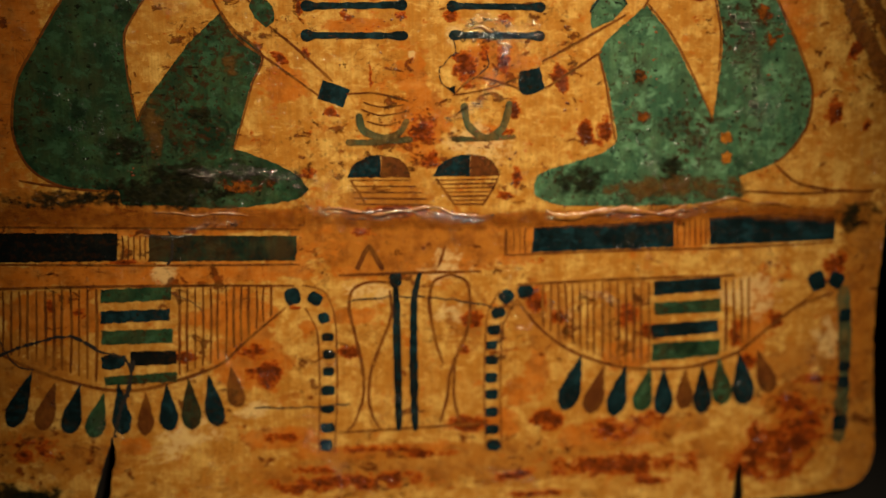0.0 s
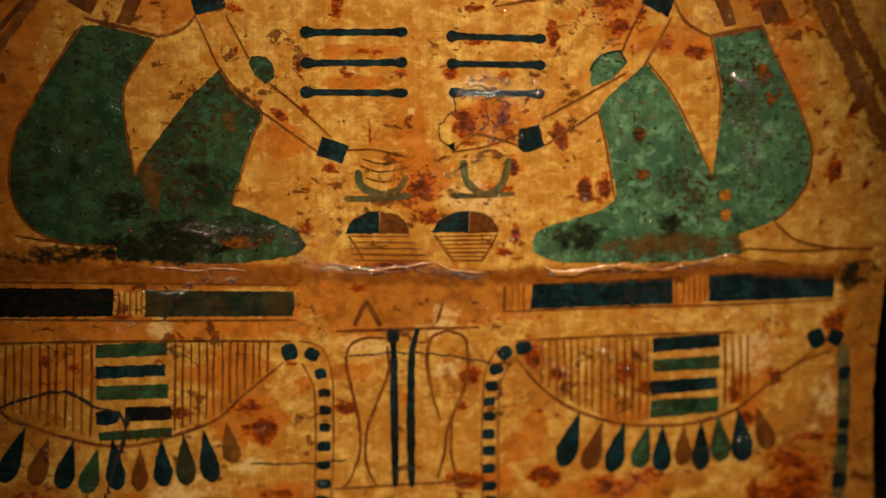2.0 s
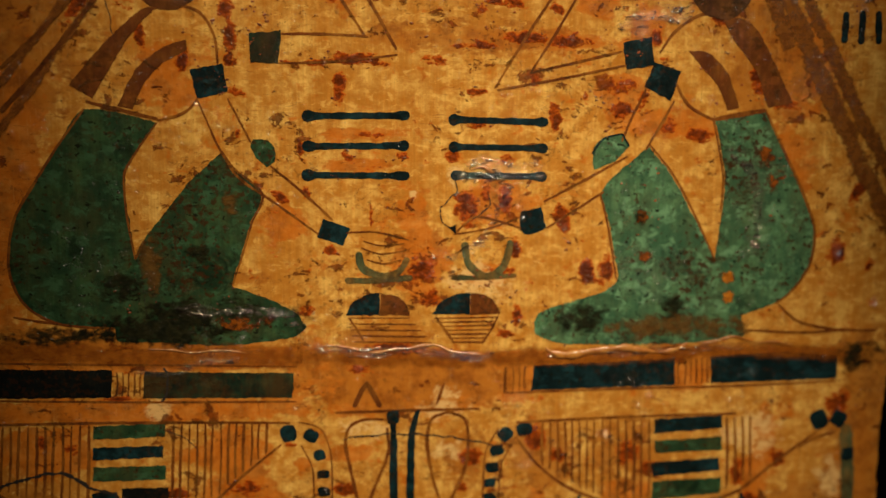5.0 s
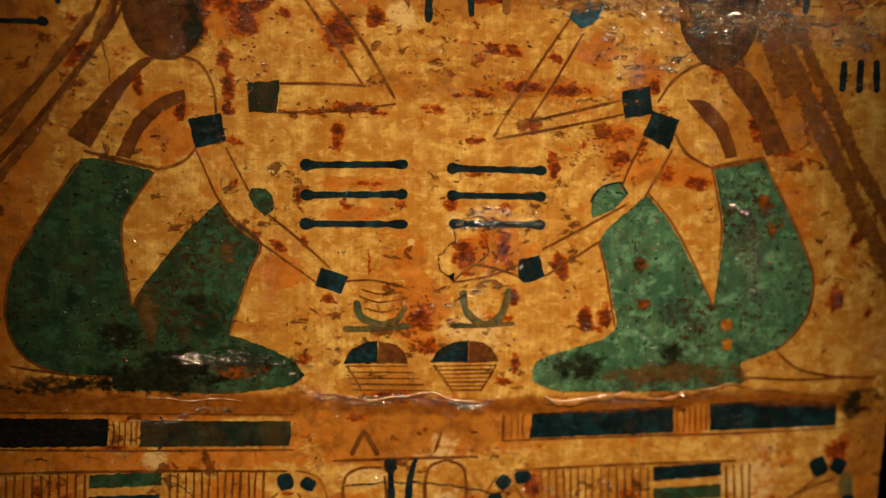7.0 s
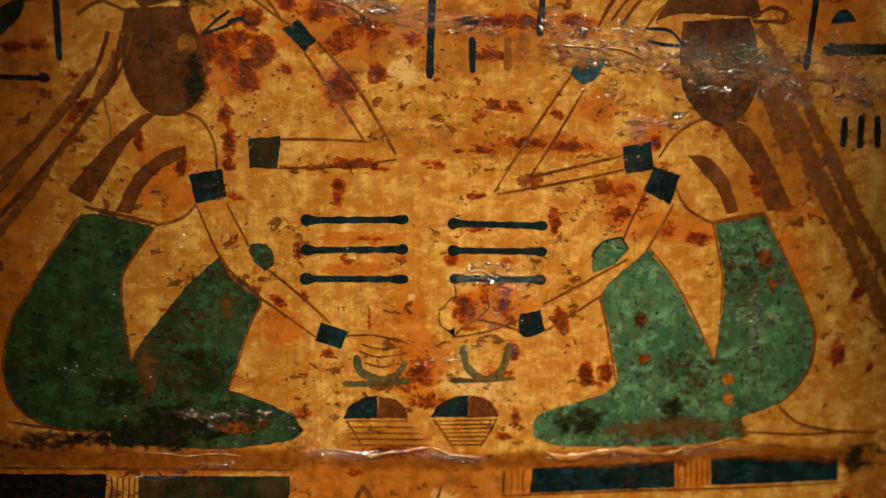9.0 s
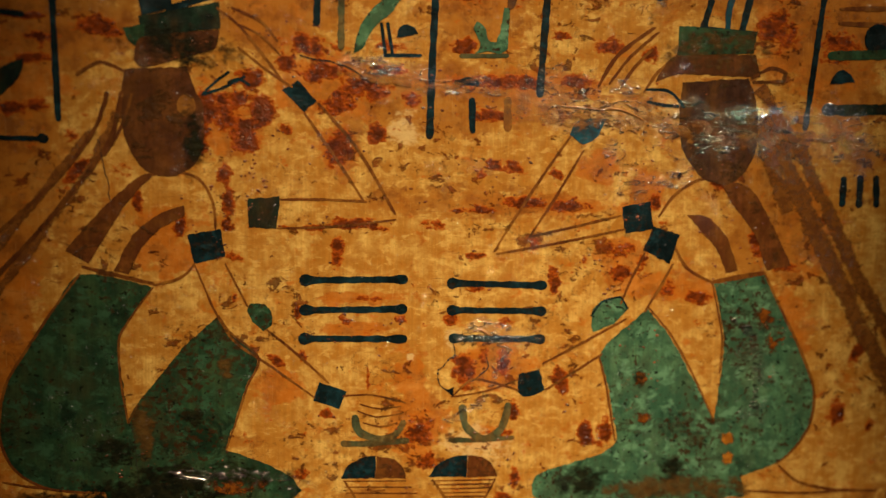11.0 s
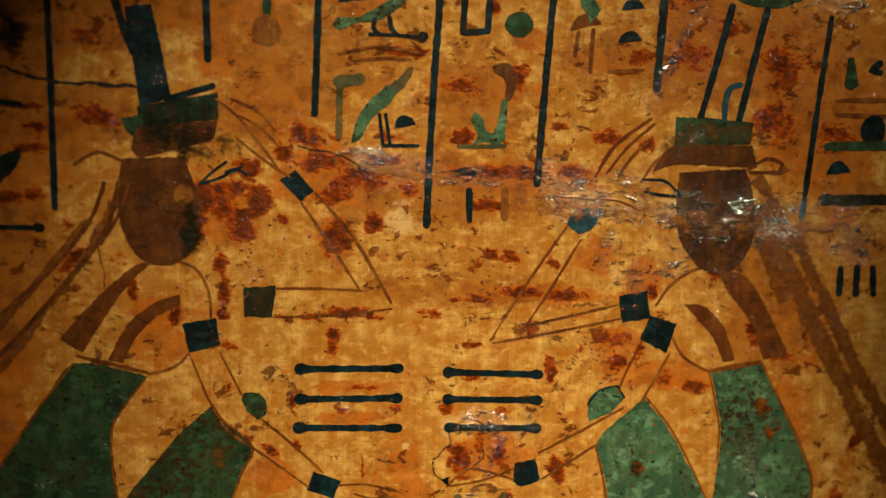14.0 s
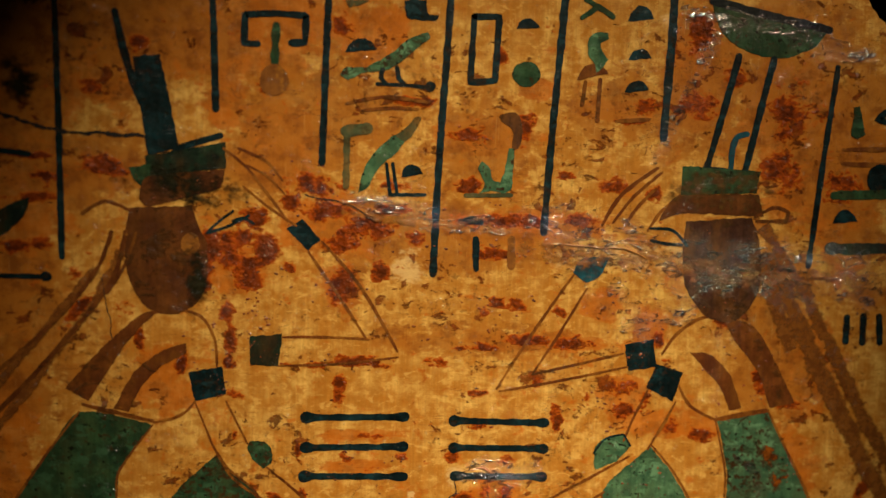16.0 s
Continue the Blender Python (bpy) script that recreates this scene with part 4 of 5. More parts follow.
fill("collar_stripe", GREEN, [(-154.6, -39.1), (-120.8, -37.8), (-121, -42.6), (-154.4, -43.7)])
petal("petal", DARK, [(-187.3, -34.6), (-200, -62.7)], 9.79)
petal("petal", BROWN, [(-177.5, -40.9), (-186.2, -64.9)], 9.79)
petal("petal", DARK, [(-166.1, -42.4), (-173.7, -67.2)], 9.89)
petal("petal", GREEN, [(-155.4, -47), (-162.5, -69.4)], 9.98)
petal("petal", DARK, [(-148.3, -41.9), (-147.9, -68.8)], 9.46)
petal("petal", BROWN, [(-135.9, -47.2), (-137.3, -69.3)], 8.22)
petal("petal", DARK, [(-125.9, -43.3), (-125.9, -67.7)], 9.55)
petal("petal", DARKGREEN, [(-115.4, -40.8), (-114.9, -67.3)], 9.9)
petal("petal", DARK, [(-106.2, -38.9), (-102.7, -66.4)], 9.64)
petal("petal", BROWN, [(-95.3, -35.8), (-92.5, -57.2)], 9.1)
under(None)
under(line("collar_edge", LINE, 1.4, [(44.1, -6.5), (54.1, -19.7), (68.6, -31.8), (86, -39.7), (103.5, -43.8), (126.9, -44.6), (144.5, -41.7), (158.9, -36.2), (175.9, -22.4), (195.6, -7.7)]))
hatch("pleat_line", LINE, 0.88, [(57.1, 0.3), (57.5, -21.2), (82.5, 0.8), (83.6, -36.6)], 8)
hatch("pleat_line", LINE, 0.88, [(86.5, 1), (87.7, -37.4), (109.9, 0.9), (111.6, -42)], 7)
hatch("pleat_line", LINE, 0.88, [(149.2, 0.5), (151.2, -35.9), (161.1, 1.4), (163, -30.3)], 4)
fill("collar_stripe", DARK, [(112.5, 0.9), (146.5, 2.3), (147.4, -4.3), (112.8, -6.6)])
fill("collar_stripe", GREEN, [(113.2, -10.1), (147.1, -8.7), (147.5, -15.7), (113.5, -16.5)])
fill("collar_stripe", DARK, [(111.9, -21.4), (146.2, -19.5), (147.2, -26.3), (113.1, -28.5)])
fill("collar_stripe", GREEN, [(113.2, -31.1), (148.2, -29.9), (147.8, -38.2), (113, -40.6)])
petal("petal", DARK, [(77.2, -35.3), (68.7, -64.6)], 11.5)
petal("petal", BROWN, [(88.9, -41.5), (81.5, -67)], 10.4)
petal("petal", DARK, [(99.9, -41.3), (93.9, -68.6)], 10.5)
petal("petal", GREEN, [(112.3, -43.8), (107.9, -66.8)], 10.5)
petal("petal", DARK, [(119.6, -44.1), (120.1, -69.1)], 10.5)
petal("petal", BROWN, [(130.7, -44.5), (130.9, -66.5)], 9.37)
petal("petal", DARK, [(139.5, -42.7), (140.6, -69.3)], 10)
petal("petal", GREEN, [(147.9, -39.4), (151.4, -64.8)], 11.2)
petal("petal", DARK, [(158.4, -36.7), (163.1, -65.3)], 11.8)
petal("petal", BROWN, [(167.8, -35.9), (176.5, -59.4)], 10.1)
under(None)
under(fill("green_robe", GREEN, [(-150.6, 148.6), (-120.8, 143.1), (-128.9, 131.3), (-134.1, 121.2), (-135, 111.1), (-133.6, 98.4), (-131.7, 82.9), (-127.7, 90.6), (-117.5, 103.4), (-107.3, 116.2), (-92.6, 130), (-87.8, 122.6), (-75.4, 111.1), (-80.1, 98.2), (-84.1, 85.2), (-89.5, 68.9), (-73, 62.7), (-60.2, 55.9), (-55.6, 49.1), (-61.6, 44.6), (-91.2, 41), (-119.1, 42.8), (-140.4, 43.7), (-142.7, 50.1), (-166.1, 52), (-179.7, 60.3), (-185.9, 72.5), (-186.2, 85.8), (-182.9, 101), (-173.8, 116.1), (-163.2, 132.4)]))
line("robe_edge", LINE, 0.96, [(-151.3, 148.6), (-163.2, 132.4), (-173.8, 116.1), (-182.9, 101), (-186.5, 85.8), (-186.2, 72.5), (-180, 60), (-166.1, 52), (-142.7, 49.6)])
line("robe_edge", LINE, 0.74, [(-120.3, 142.9), (-129.5, 130.1), (-134.9, 120.7), (-135.4, 111.1), (-134.4, 98.4), (-131.7, 81.6), (-127.7, 90.1)])
line("robe_edge", LINE, 0.74, [(-92.1, 130.5), (-87, 122.6), (-74.7, 111.1), (-79.6, 98.2), (-83.6, 85.2), (-88.9, 69.5)])
under(None)
under(fill("green_robe", LEAF, [(134.7, 146.3), (159.2, 150.2), (169.6, 131.3), (179.2, 113.7), (187, 94.6), (185.9, 77.9), (178.2, 65.4), (170.1, 58.5), (153.4, 52.5), (155.5, 42.4), (123.1, 38.9), (67.6, 39.5), (53.3, 43.9), (51.9, 52.2), (58.9, 57.1), (83.2, 64.2), (91.1, 71), (89.4, 81.4), (86, 97.6), (82, 111), (85.2, 117.7), (103.5, 133.7), (115, 120.4), (125.5, 102.9), (138.3, 81), (140.7, 102.9), (141.2, 119.1), (138, 135.2)]))
line("robe_edge", LINE, 1.1, [(159.5, 150.2), (169.8, 131.3), (179.4, 113.7), (187.3, 94.5), (186.2, 77.6), (178.5, 64.9), (170.4, 58.2)])
line("robe_edge", LINE, 0.81, [(104.3, 134.2), (115.8, 120.9), (126.3, 103.5), (138.6, 79.7)])
line("robe_edge", LINE, 0.81, [(81.4, 111), (85.2, 97.6), (88.5, 81.4), (90.6, 71)])
line("robe_edge", LINE, 0.68, [(133.9, 146.3), (137.3, 133.8), (140.3, 119.1), (139.9, 102.9)])
under(None)
under(line("bead_edge", LINE, 0.67, [(-59.9, 3.3), (-49.2, -0.6), (-44.5, -15.3), (-44.5, -52.6), (-46.6, -82.6)]))
bead("bead", DARK, (-64.6, -2.1), 7.23, 8.03, 8)
bead("bead", DARK, (-53.9, -3.6), 7.02, 5.94, -30)
bead("bead", DARK, (-50.1, -13.2), 5.4, 5.13, 15)
bead("bead", DARK, (-48.5, -22.9), 6, 4.09, 0)
bead("bead", DARK, (-48.1, -31.7), 6, 4.64, 0)
bead("bead", DARK, (-48.6, -40.3), 5.5, 4.68, 0)
bead("bead", DARK, (-49.1, -49.8), 6.88, 4.95, 0)
bead("bead", DARK, (-49.4, -59.4), 6.61, 4.4, 0)
bead("bead", DARK, (-49.6, -69.1), 6.67, 5, 0)
bead("bead", DARK, (-50.7, -78.3), 6.11, 5.83, 0)
under(None)
under(line("bead_edge", LINE, 0.7, [(44.1, -6.5), (37.2, -20.6), (36.1, -49.7), (37.3, -85.7)]))
bead("bead", DARK, (48.2, -2.6), 7.56, 5.88, 5)
bead("bead", DARK, (39.0, -4.9), 6.72, 6.72, 45)
bead("bead", DARK, (34.9, -13.1), 7, 5.04, 20)
bead("bead", DARK, (32.7, -21.6), 6.22, 5.37, 5)
bead("bead", DARK, (31.7, -29.4), 5.94, 4.81, 0)
bead("bead", DARK, (31.7, -37.0), 6.22, 4.81, 0)
bead("bead", DARK, (31.5, -46.0), 6.27, 5.13, 0)
bead("bead", DARK, (31.9, -54.9), 6.22, 5.37, 0)
bead("bead", DARK, (31.9, -64.1), 6.56, 5.13, 0)
bead("bead", DARK, (32.3, -73.4), 7.13, 5.13, 0)
bead("bead", DARK, (32.9, -81.9), 6.62, 6.04, 0)
under(None)
wash("ground_line", BAND, 8.4, [(-218, 39.3), (-170.8, 38.4), (-120.1, 35.9), (-57.6, 34.7)])
wash("ground_line", BAND, 6.9, [(-60.1, 38), (-15, 33.4), (39.4, 33.4), (95.1, 33.5), (151.8, 35.3), (216.2, 31.8)])
fill("dark_band", BLACK, [(-216.3, 31.9), (-144, 30), (-144.9, 17.1), (-217.7, 17.7)])
fill("dark_band", DARKGREEN, [(-129.8, 29.1), (-61.5, 27.2), (-62.4, 15.5), (-131, 16.5)])
fill("dark_band", DARK, [(52.2, 29), (121.2, 31.6), (122, 18.1), (50.7, 16.8)])
fill("dark_band", DARK, [(139.4, 32.1), (175, 34), (203.8, 31.5), (204.2, 20), (140.1, 18.5)])
hatch("hatch_line", LINE, 0.52, [(-142.1, 28.9), (-142.8, 17.6), (-131.3, 28.6), (-132, 17.4)], 5)
hatch("hatch_line", LINE, 0.52, [(38.9, 28.2), (39.1, 15.9), (47.8, 28.8), (47.9, 16.6)], 4)
hatch("hatch_line", LINE, 0.52, [(123.5, 30.7), (124, 18.3), (137.7, 31.6), (138.4, 18.8)], 6)
line("ruled_line", LINE, 1, [(-218.9, 4.9), (-160.6, 5.1), (-108.8, 4.3), (-63.9, 3.1)])
line("ruled_line", LINE, 0.74, [(-216, 34.6), (-133.1, 32.4), (-60.4, 30.4)])
line("ruled_line", LINE, 0.75, [(-217.7, 17.2), (-134.2, 14.7), (-60.9, 13.5)])
line("ruled_line", LINE, 1.1, [(44, 0.9), (96.1, 2.4), (153.7, 3)])
line("ruled_line", LINE, 0.83, [(37.7, 15.7), (95.6, 16.7), (152.9, 17.1), (205.4, 18.8)])
line("ruled_line", LINE, 0.83, [(38.1, 28.5), (38, 15.7)])
line("ruled_line", LINE, 1.1, [(-42.3, 7.6), (-15.3, 8), (25.9, 8.1)])
line("ruled_line", LINE, 0.83, [(-44.2, -72), (-19, -71.3), (26.3, -70.1)])
stroke("bead_band", FADED, 6.6, [(211.3, -6.6), (214.0, -31.9), (215.1, -56.2), (214.9, -84.7)])
bead("bead", DARK, (196.9, -1.0), 8.33, 9.52, 25)
bead("bead", DARK, (207.0, -0.9), 7.5, 7.8, -30)
bead("bead", FADED, (211.6, -9.9), 6.6, 6, 0)
bead("bead", DARK, (213.3, -19.4), 6, 6.6, 0)
bead("bead", FADED, (213.9, -30.4), 6.71, 10.4, 0)
bead("bead", DARK, (214.9, -46.5), 6.11, 5.49, 0)
bead("bead", DARK, (215.0, -55.0), 6.1, 6.1, 0)
bead("bead", FADED, (214.7, -66.0), 7.39, 6.77, 0)
bead("bead", DARK, (214.9, -77.2), 8, 8, 0)
line("bead_edge", LINE, 0.67, [(-58.9, -7.9), (-53.3, -20.7), (-53.1, -52.3), (-54.4, -82.3)])
line("bead_edge", LINE, 0.69, [(35.6, -2), (29.3, -14.6), (28.1, -49.4), (29.2, -85.3)])
line("stem_bar", DARK, 3, [(-15.3, 6.9), (-15, -13.4), (-14.8, -42.1), (-14.5, -71.5)])
line("stem_bar", DARK, 3, [(-3.5, 7.7), (-6.4, -5.1), (-6.9, -36.5), (-6.4, -71.8)])
bead("stem_cap", DARK, (-15.3, 4.7), 5.94, 6.48, 0)
line("vessel_line", LINE, 1.3, [(-18.0, 3.6), (-28.9, 3.9), (-36.0, 0.2), (-37.8, -8.5), (-34.8, -24.1), (-32.1, -38.6), (-31.8, -53.1), (-36.3, -67.0), (-40.2, -71.6)])
line("vessel_line", LINE, 1.3, [(-18.1, -0.6), (-17.7, -13.3), (-24.0, -30.2), (-28.0, -41.6), (-29.1, -56.1), (-26.2, -66.5), (-23.5, -71.1)])
line("vessel_line", LINE, 1.3, [(12.1, 6.8), (3.3, 3.6), (1.0, -8.1), (3.7, -25.3), (7.6, -37.6)])
line("vessel_line", LINE, 1.3, [(10.7, 6.8), (18.7, 3.5), (20.9, -5.9), (19.9, -20.1), (13.7, -35.8), (10.9, -44.4), (9.8, -54.6), (6.4, -68.1)])
line("vessel_line", LINE, 1.1, [(13.7, -36.1), (12.9, -54.8), (16.0, -68.5)])
stroke("vessel_neck", BROWN, 2.6, [(-33.3, 11.2), (-30.3, 17.8), (-27.8, 21.6), (-25.4, 17.7), (-21.7, 10.9)])
line("vessel_line", LINE, 1.1, [(5.5, 10.9), (8.8, 20.8)])
line("tail_line", LINE, 1.2, [(187.2, -14.8), (195.8, -10.6), (204.6, -7.9)])
fill("green_patch", GREEN, [(-78.3, 135.8), (-72.1, 135.4), (-68.7, 131.1), (-69.2, 126), (-72.8, 123.4), (-77.2, 127.7), (-79.6, 132.8)])
fill("green_patch", LEAF, [(77.2, 132.2), (81.8, 137.5), (90.5, 139.6), (94, 133.6), (87.6, 127), (77.8, 122.7)])
fill("dark_cuff", DARK, [(-105.6, 166.3), (-90.9, 169), (-89.1, 156.6), (-102.7, 153.5)])
fill("dark_cuff", DARKGREEN, [(-79.6, 182.2), (-65.4, 183.7), (-66.7, 169.3), (-79.1, 169.6)])
fill("dark_cuff", DARK, [(-47.6, 99.9), (-35.3, 95.4), (-38.7, 87.5), (-50.5, 91.5)])
fill("dark_cuff", DARK, [(89.4, 181.1), (102.6, 183.8), (104.5, 171), (91.2, 168.8)])
fill("dark_cuff", DARK, [(104.4, 172.3), (117.2, 168.6), (113.3, 155), (100.4, 161.1)])
fill("dark_cuff", DARK, [(43.6, 103.1), (53.4, 105.2), (56.1, 95.6), (48.4, 92.4), (43.8, 94.6)])
bar("dark_bar", DARK, [(-54.2, 146.4), (-10.4, 147)])
bar("dark_bar", DARK, [(-54.3, 132.9), (-10.8, 133.4)])
bar("dark_bar", DARK, [(-54.4, 119.9), (-10.1, 119.7)])
bar("dark_bar", DARK, [(12.1, 145.4), (53.6, 144.6)])
bar("dark_bar", DARK, [(12.2, 133), (53.4, 132.6)])
bar("dark_bar", DARK, [(13, 120), (53.3, 119.5)])
line("contour_line", LINE, 0.87, [(-65.4, 182.2), (-46.8, 182.5), (-27.3, 181.8)])
line("contour_line", LINE, 0.74, [(-66.7, 169.5), (-39.3, 170.7), (-14.1, 174)])
line("contour_line", LINE, 0.86, [(-102.7, 153.5), (-98.7, 144), (-93.3, 131.5), (-84.8, 118.3), (-67.4, 105.9), (-49.7, 92.8)])
line("contour_line", LINE, 0.74, [(-89.2, 153.6), (-84.4, 144.1), (-79.6, 134.6)])
line("contour_line", LINE, 0.88, [(-71, 123.9), (-57.2, 112.4), (-43.3, 99.4)])
line("contour_line", LINE, 0.96, [(-124.7, 190.4), (-112.6, 193.8), (-100.7, 190.9), (-94.6, 181.2), (-93.3, 169)])
line("contour_line", LINE, 1.4, [(-150, 151.6), (-135.7, 148.2), (-120, 144.4)])
line("contour_line", LINE, 0.97, [(-120, 143.9), (-111.5, 145.9), (-106, 149), (-102.5, 153.5)])
fill("brown_sleeve", BROWN, [(-157.4, 158.8), (-139.4, 179.3), (-125.9, 191.4), (-118.7, 193), (-130.3, 180.6), (-139.4, 166.4), (-147.5, 153.1)])
fill("brown_sleeve", BROWN, [(-136.8, 149.9), (-128.4, 166), (-116.7, 175.5), (-107, 179.1), (-106.6, 174.7), (-117.7, 168.1), (-126.2, 158.2), (-130.4, 148.5)])
line("contour_line", LINE, 1.1, [(106.9, 176.7), (114.4, 187.1), (126.1, 194.2), (139.6, 193.7)])
fill("brown_sleeve", BROWN, [(135.6, 193.6), (147.9, 191.5), (157.2, 181.3), (172.2, 154.5), (159.9, 152.3), (153.3, 169), (142.4, 182.4)])
fill("brown_sleeve", BROWN, [(120.2, 177.9), (129.7, 177), (139.7, 168.1), (146.1, 152.2), (140.7, 150.8), (135.5, 161.5), (127.4, 170.5)])
line("contour_line", LINE, 1.7, [(133.6, 146.3), (145, 148.5), (159.1, 151)])
line("contour_line", LINE, 1.1, [(115.6, 162.6), (121.5, 153), (133.6, 146.5)])
line("contour_line", LINE, 0.91, [(31.8, 158.9), (60.9, 164.3), (91.1, 170.8)])
line("contour_line", LINE, 0.92, [(46.5, 166.7), (67.3, 171.6), (89, 177)])
line("contour_line", LINE, 1, [(30.7, 159.9), (38.5, 173.2), (52.2, 194.9), (65.1, 213.9)])
line("contour_line", LINE, 0.92, [(47, 167.2), (58.9, 186.2), (70.5, 206.5)])
line("contour_line", LINE, 0.94, [(101, 159.8), (94.8, 146.8), (90.7, 136.2)])
line("contour_line", LINE, 0.95, [(114.7, 154.8), (108.5, 142.9), (102.2, 132.3)])
line("contour_line", LINE, 0.93, [(54.7, 107.9), (73.1, 117.7), (93.7, 129.1)])
line("contour_line", LINE, 0.94, [(56.4, 95.6), (68.2, 103), (82.7, 112.4)])
line("contour_line", LINE, 0.8, [(43.8, 95.6), (31, 99.4), (21.7, 100.5), (13.9, 93.6)])
line("contour_line", LINE, 0.66, [(43.7, 100.4), (28.4, 95.2), (12.6, 92.6)])
line("contour_line", LINE, 0.64, [(-36.9, 93.3), (-24, 93.8), (-8.3, 90)])
line("contour_line", LINE, 0.51, [(-29.1, 89.6), (-21.3, 87.4), (-10.4, 88.4)])
line("contour_line", LINE, 0.52, [(-30.2, 86.4), (-21.3, 83.5), (-9.4, 85.2)])
line("contour_line", LINE, 0.52, [(-27.8, 80.9), (-20, 78.9), (-12.2, 80.7)])
wash("streamer", STREAK, 7, [(152.6, 223.5), (164.8, 203.4), (182, 172.5), (201.3, 138.2), (227.7, 94.4)])
wash("streamer", STREAK, 5.5, [(170.9, 213.7), (189.9, 177.9), (212.6, 138.2), (232.1, 111)])
wash("streamer", STREAK, 3.3, [(-134.5, 218.9), (-144.7, 197.3), (-159.8, 175.4), (-186.2, 140.4), (-201.4, 121.1)])
wash("streamer", STREAK, 2.8, [(-144.2, 211.5), (-165.3, 184.9), (-185.2, 160.5), (-200.2, 143.3)])
line("contour_line", LINE, 1.1, [(171.6, 57.9), (182.2, 49.3), (199.8, 45.1), (222.6, 44.2)])
line("contour_line", LINE, 0.86, [(156.7, 45.2), (185.4, 43.6), (212, 44.9)])
line("contour_line", LINE, 0.74, [(-186, 55.4), (-175.9, 53.4), (-161.2, 51.4)])
fill("bowl", DARK, [(-37.4, 54.8), (-35.3, 59.6), (-29.1, 64.1), (-21.8, 65.1), (-21.7, 54.5)])
fill("bowl", BROWN, [(-21.5, 65), (-13.4, 63.3), (-9.1, 59.3), (-7.5, 54.4), (-21.5, 54.5)])
fill("bowl", DARK, [(3.1, 54.8), (5.7, 59.3), (13, 63.9), (21, 64.9), (20.6, 54.5)])
fill("bowl", BROWN, [(21.3, 64.9), (28.5, 63.4), (33.4, 59), (35.1, 54.3), (20.9, 54.5)])
hatch("basket_line", LINE, 0.52, [(-36.4, 53.4), (-7.5, 53), (-33.8, 42), (2.7, 40.9)], 5)
hatch("basket_line", LINE, 0.52, [(4.1, 52.8), (34.1, 53), (12.3, 41.2), (27.3, 41)], 7)
line("basket_edge", LINE, 0.79, [(-35.9, 53.4), (-31.7, 46.8), (-29, 41.4)])
line("basket_edge", LINE, 0.8, [(4.7, 53.4), (9.3, 46.8), (13.4, 40.7)])
line("basket_edge", LINE, 0.81, [(34.1, 53.5), (31, 47), (26.8, 40.5)])
stroke("crescent", FADED, 3.4, [(-31.2, 83), (-29.6, 76.9), (-21.3, 73.1), (-13.5, 74.6), (-9.3, 80.5)])
stroke("crescent", FADED, 3.4, [(18, 87.2), (19.7, 78.6), (28.3, 72.6), (36.2, 77.4), (39.2, 88.2)])
stroke("ground_bar", FADED, 2.6, [(-36.4, 71.1), (-22.6, 71), (-7.7, 72.2)])
stroke("ground_bar", FADED, 2.1, [(12.9, 72.2), (26.2, 72.1), (41.7, 73.1)])
stroke("column_line", DARK, 2.7, [(-163.4, 341.6), (-161.9, 311.5), (-160.4, 270.4), (-158.8, 215.4)])
stroke("column_line", DARK, 3.1, [(-98.3, 345.3), (-97, 317), (-95.5, 280.8)])
stroke("column_line", DARK, 3.1, [(-48, 348.1), (-48.9, 314.6), (-49.8, 259.2)])
stroke("column_line", DARK, 3.2, [(4.9, 351.1), (3.8, 317.1), (1.5, 265.4), (0.2, 211.6)])
stroke("column_line", DARK, 3.3, [(56.2, 354), (54.3, 319.5), (51.7, 277.2), (49.5, 231.2)])
stroke("column_line", DARK, 3.6, [(104.9, 356.7), (104.6, 321.9), (102.7, 275.3)])
stroke("column_line", DARK, 2.7, [(183.5, 310.4), (178.8, 263.8), (174.8, 218.7)])
fill("headdress", DARK, [(-130.3, 301.2), (-119.1, 302.9), (-110.4, 263.4), (-123.6, 259.8)])
stroke("headdress_line", DARK, 3.2, [(-137.8, 319.7), (-133.3, 301.1), (-126.6, 282.4)])
stroke("headdress_line", DARK, 2.8, [(-112.3, 262.8), (-102.9, 266.1), (-93.4, 269.3)])
fill("headdress_band", DARKGREEN, [(-125.2, 259.5), (-91, 266.5), (-90.8, 255.4), (-123.5, 250.9)])
fill("headdress_band", GREEN, [(-131.5, 254.5), (-122.1, 256.2), (-123.4, 246.1), (-128.6, 248.3)])
fill("brown_cap", MASS, [(-123.9, 250.6), (-91.3, 254.9), (-93, 247), (-107.3, 242.2), (-123.3, 237.9), (-127.1, 241.1)])
fill("brown_mass", MASS, [(-130.9, 237.2), (-104.9, 238.9), (-101.9, 229.7), (-98.4, 222.4), (-98.4, 205.7), (-103.1, 195.8), (-113.8, 191.6), (-124.6, 195.4), (-131.1, 207.5), (-133.1, 222.1)])
blob("pale_patch", WASH, (-105.3, 222.3), 4.04, 4.99)
stroke("short_stroke", DARK, 1.2, [(-98.5, 227.3), (-93.3, 232.4), (-87.6, 236.9)])
stroke("short_stroke", DARK, 1.2, [(-97.5, 227.4), (-89.2, 230.5), (-80.8, 235.2)])
stroke("short_stroke", DARK, 1.4, [(-87.5, 232.5), (-83.2, 234.1), (-78.8, 231.8)])
fill("dark_cuff", DARK, [(-64.3, 230), (-57.8, 234.3), (-49.5, 225.4), (-55, 220.8)])
fill("dark_cuff", TEAL, [(67.6, 219.9), (80.1, 221), (76.3, 212.4), (70.2, 209.2), (64, 213.7)])
line("contour_line", LINE, 0.98, [(-55, 220.3), (-41, 200.7), (-28.6, 182)])
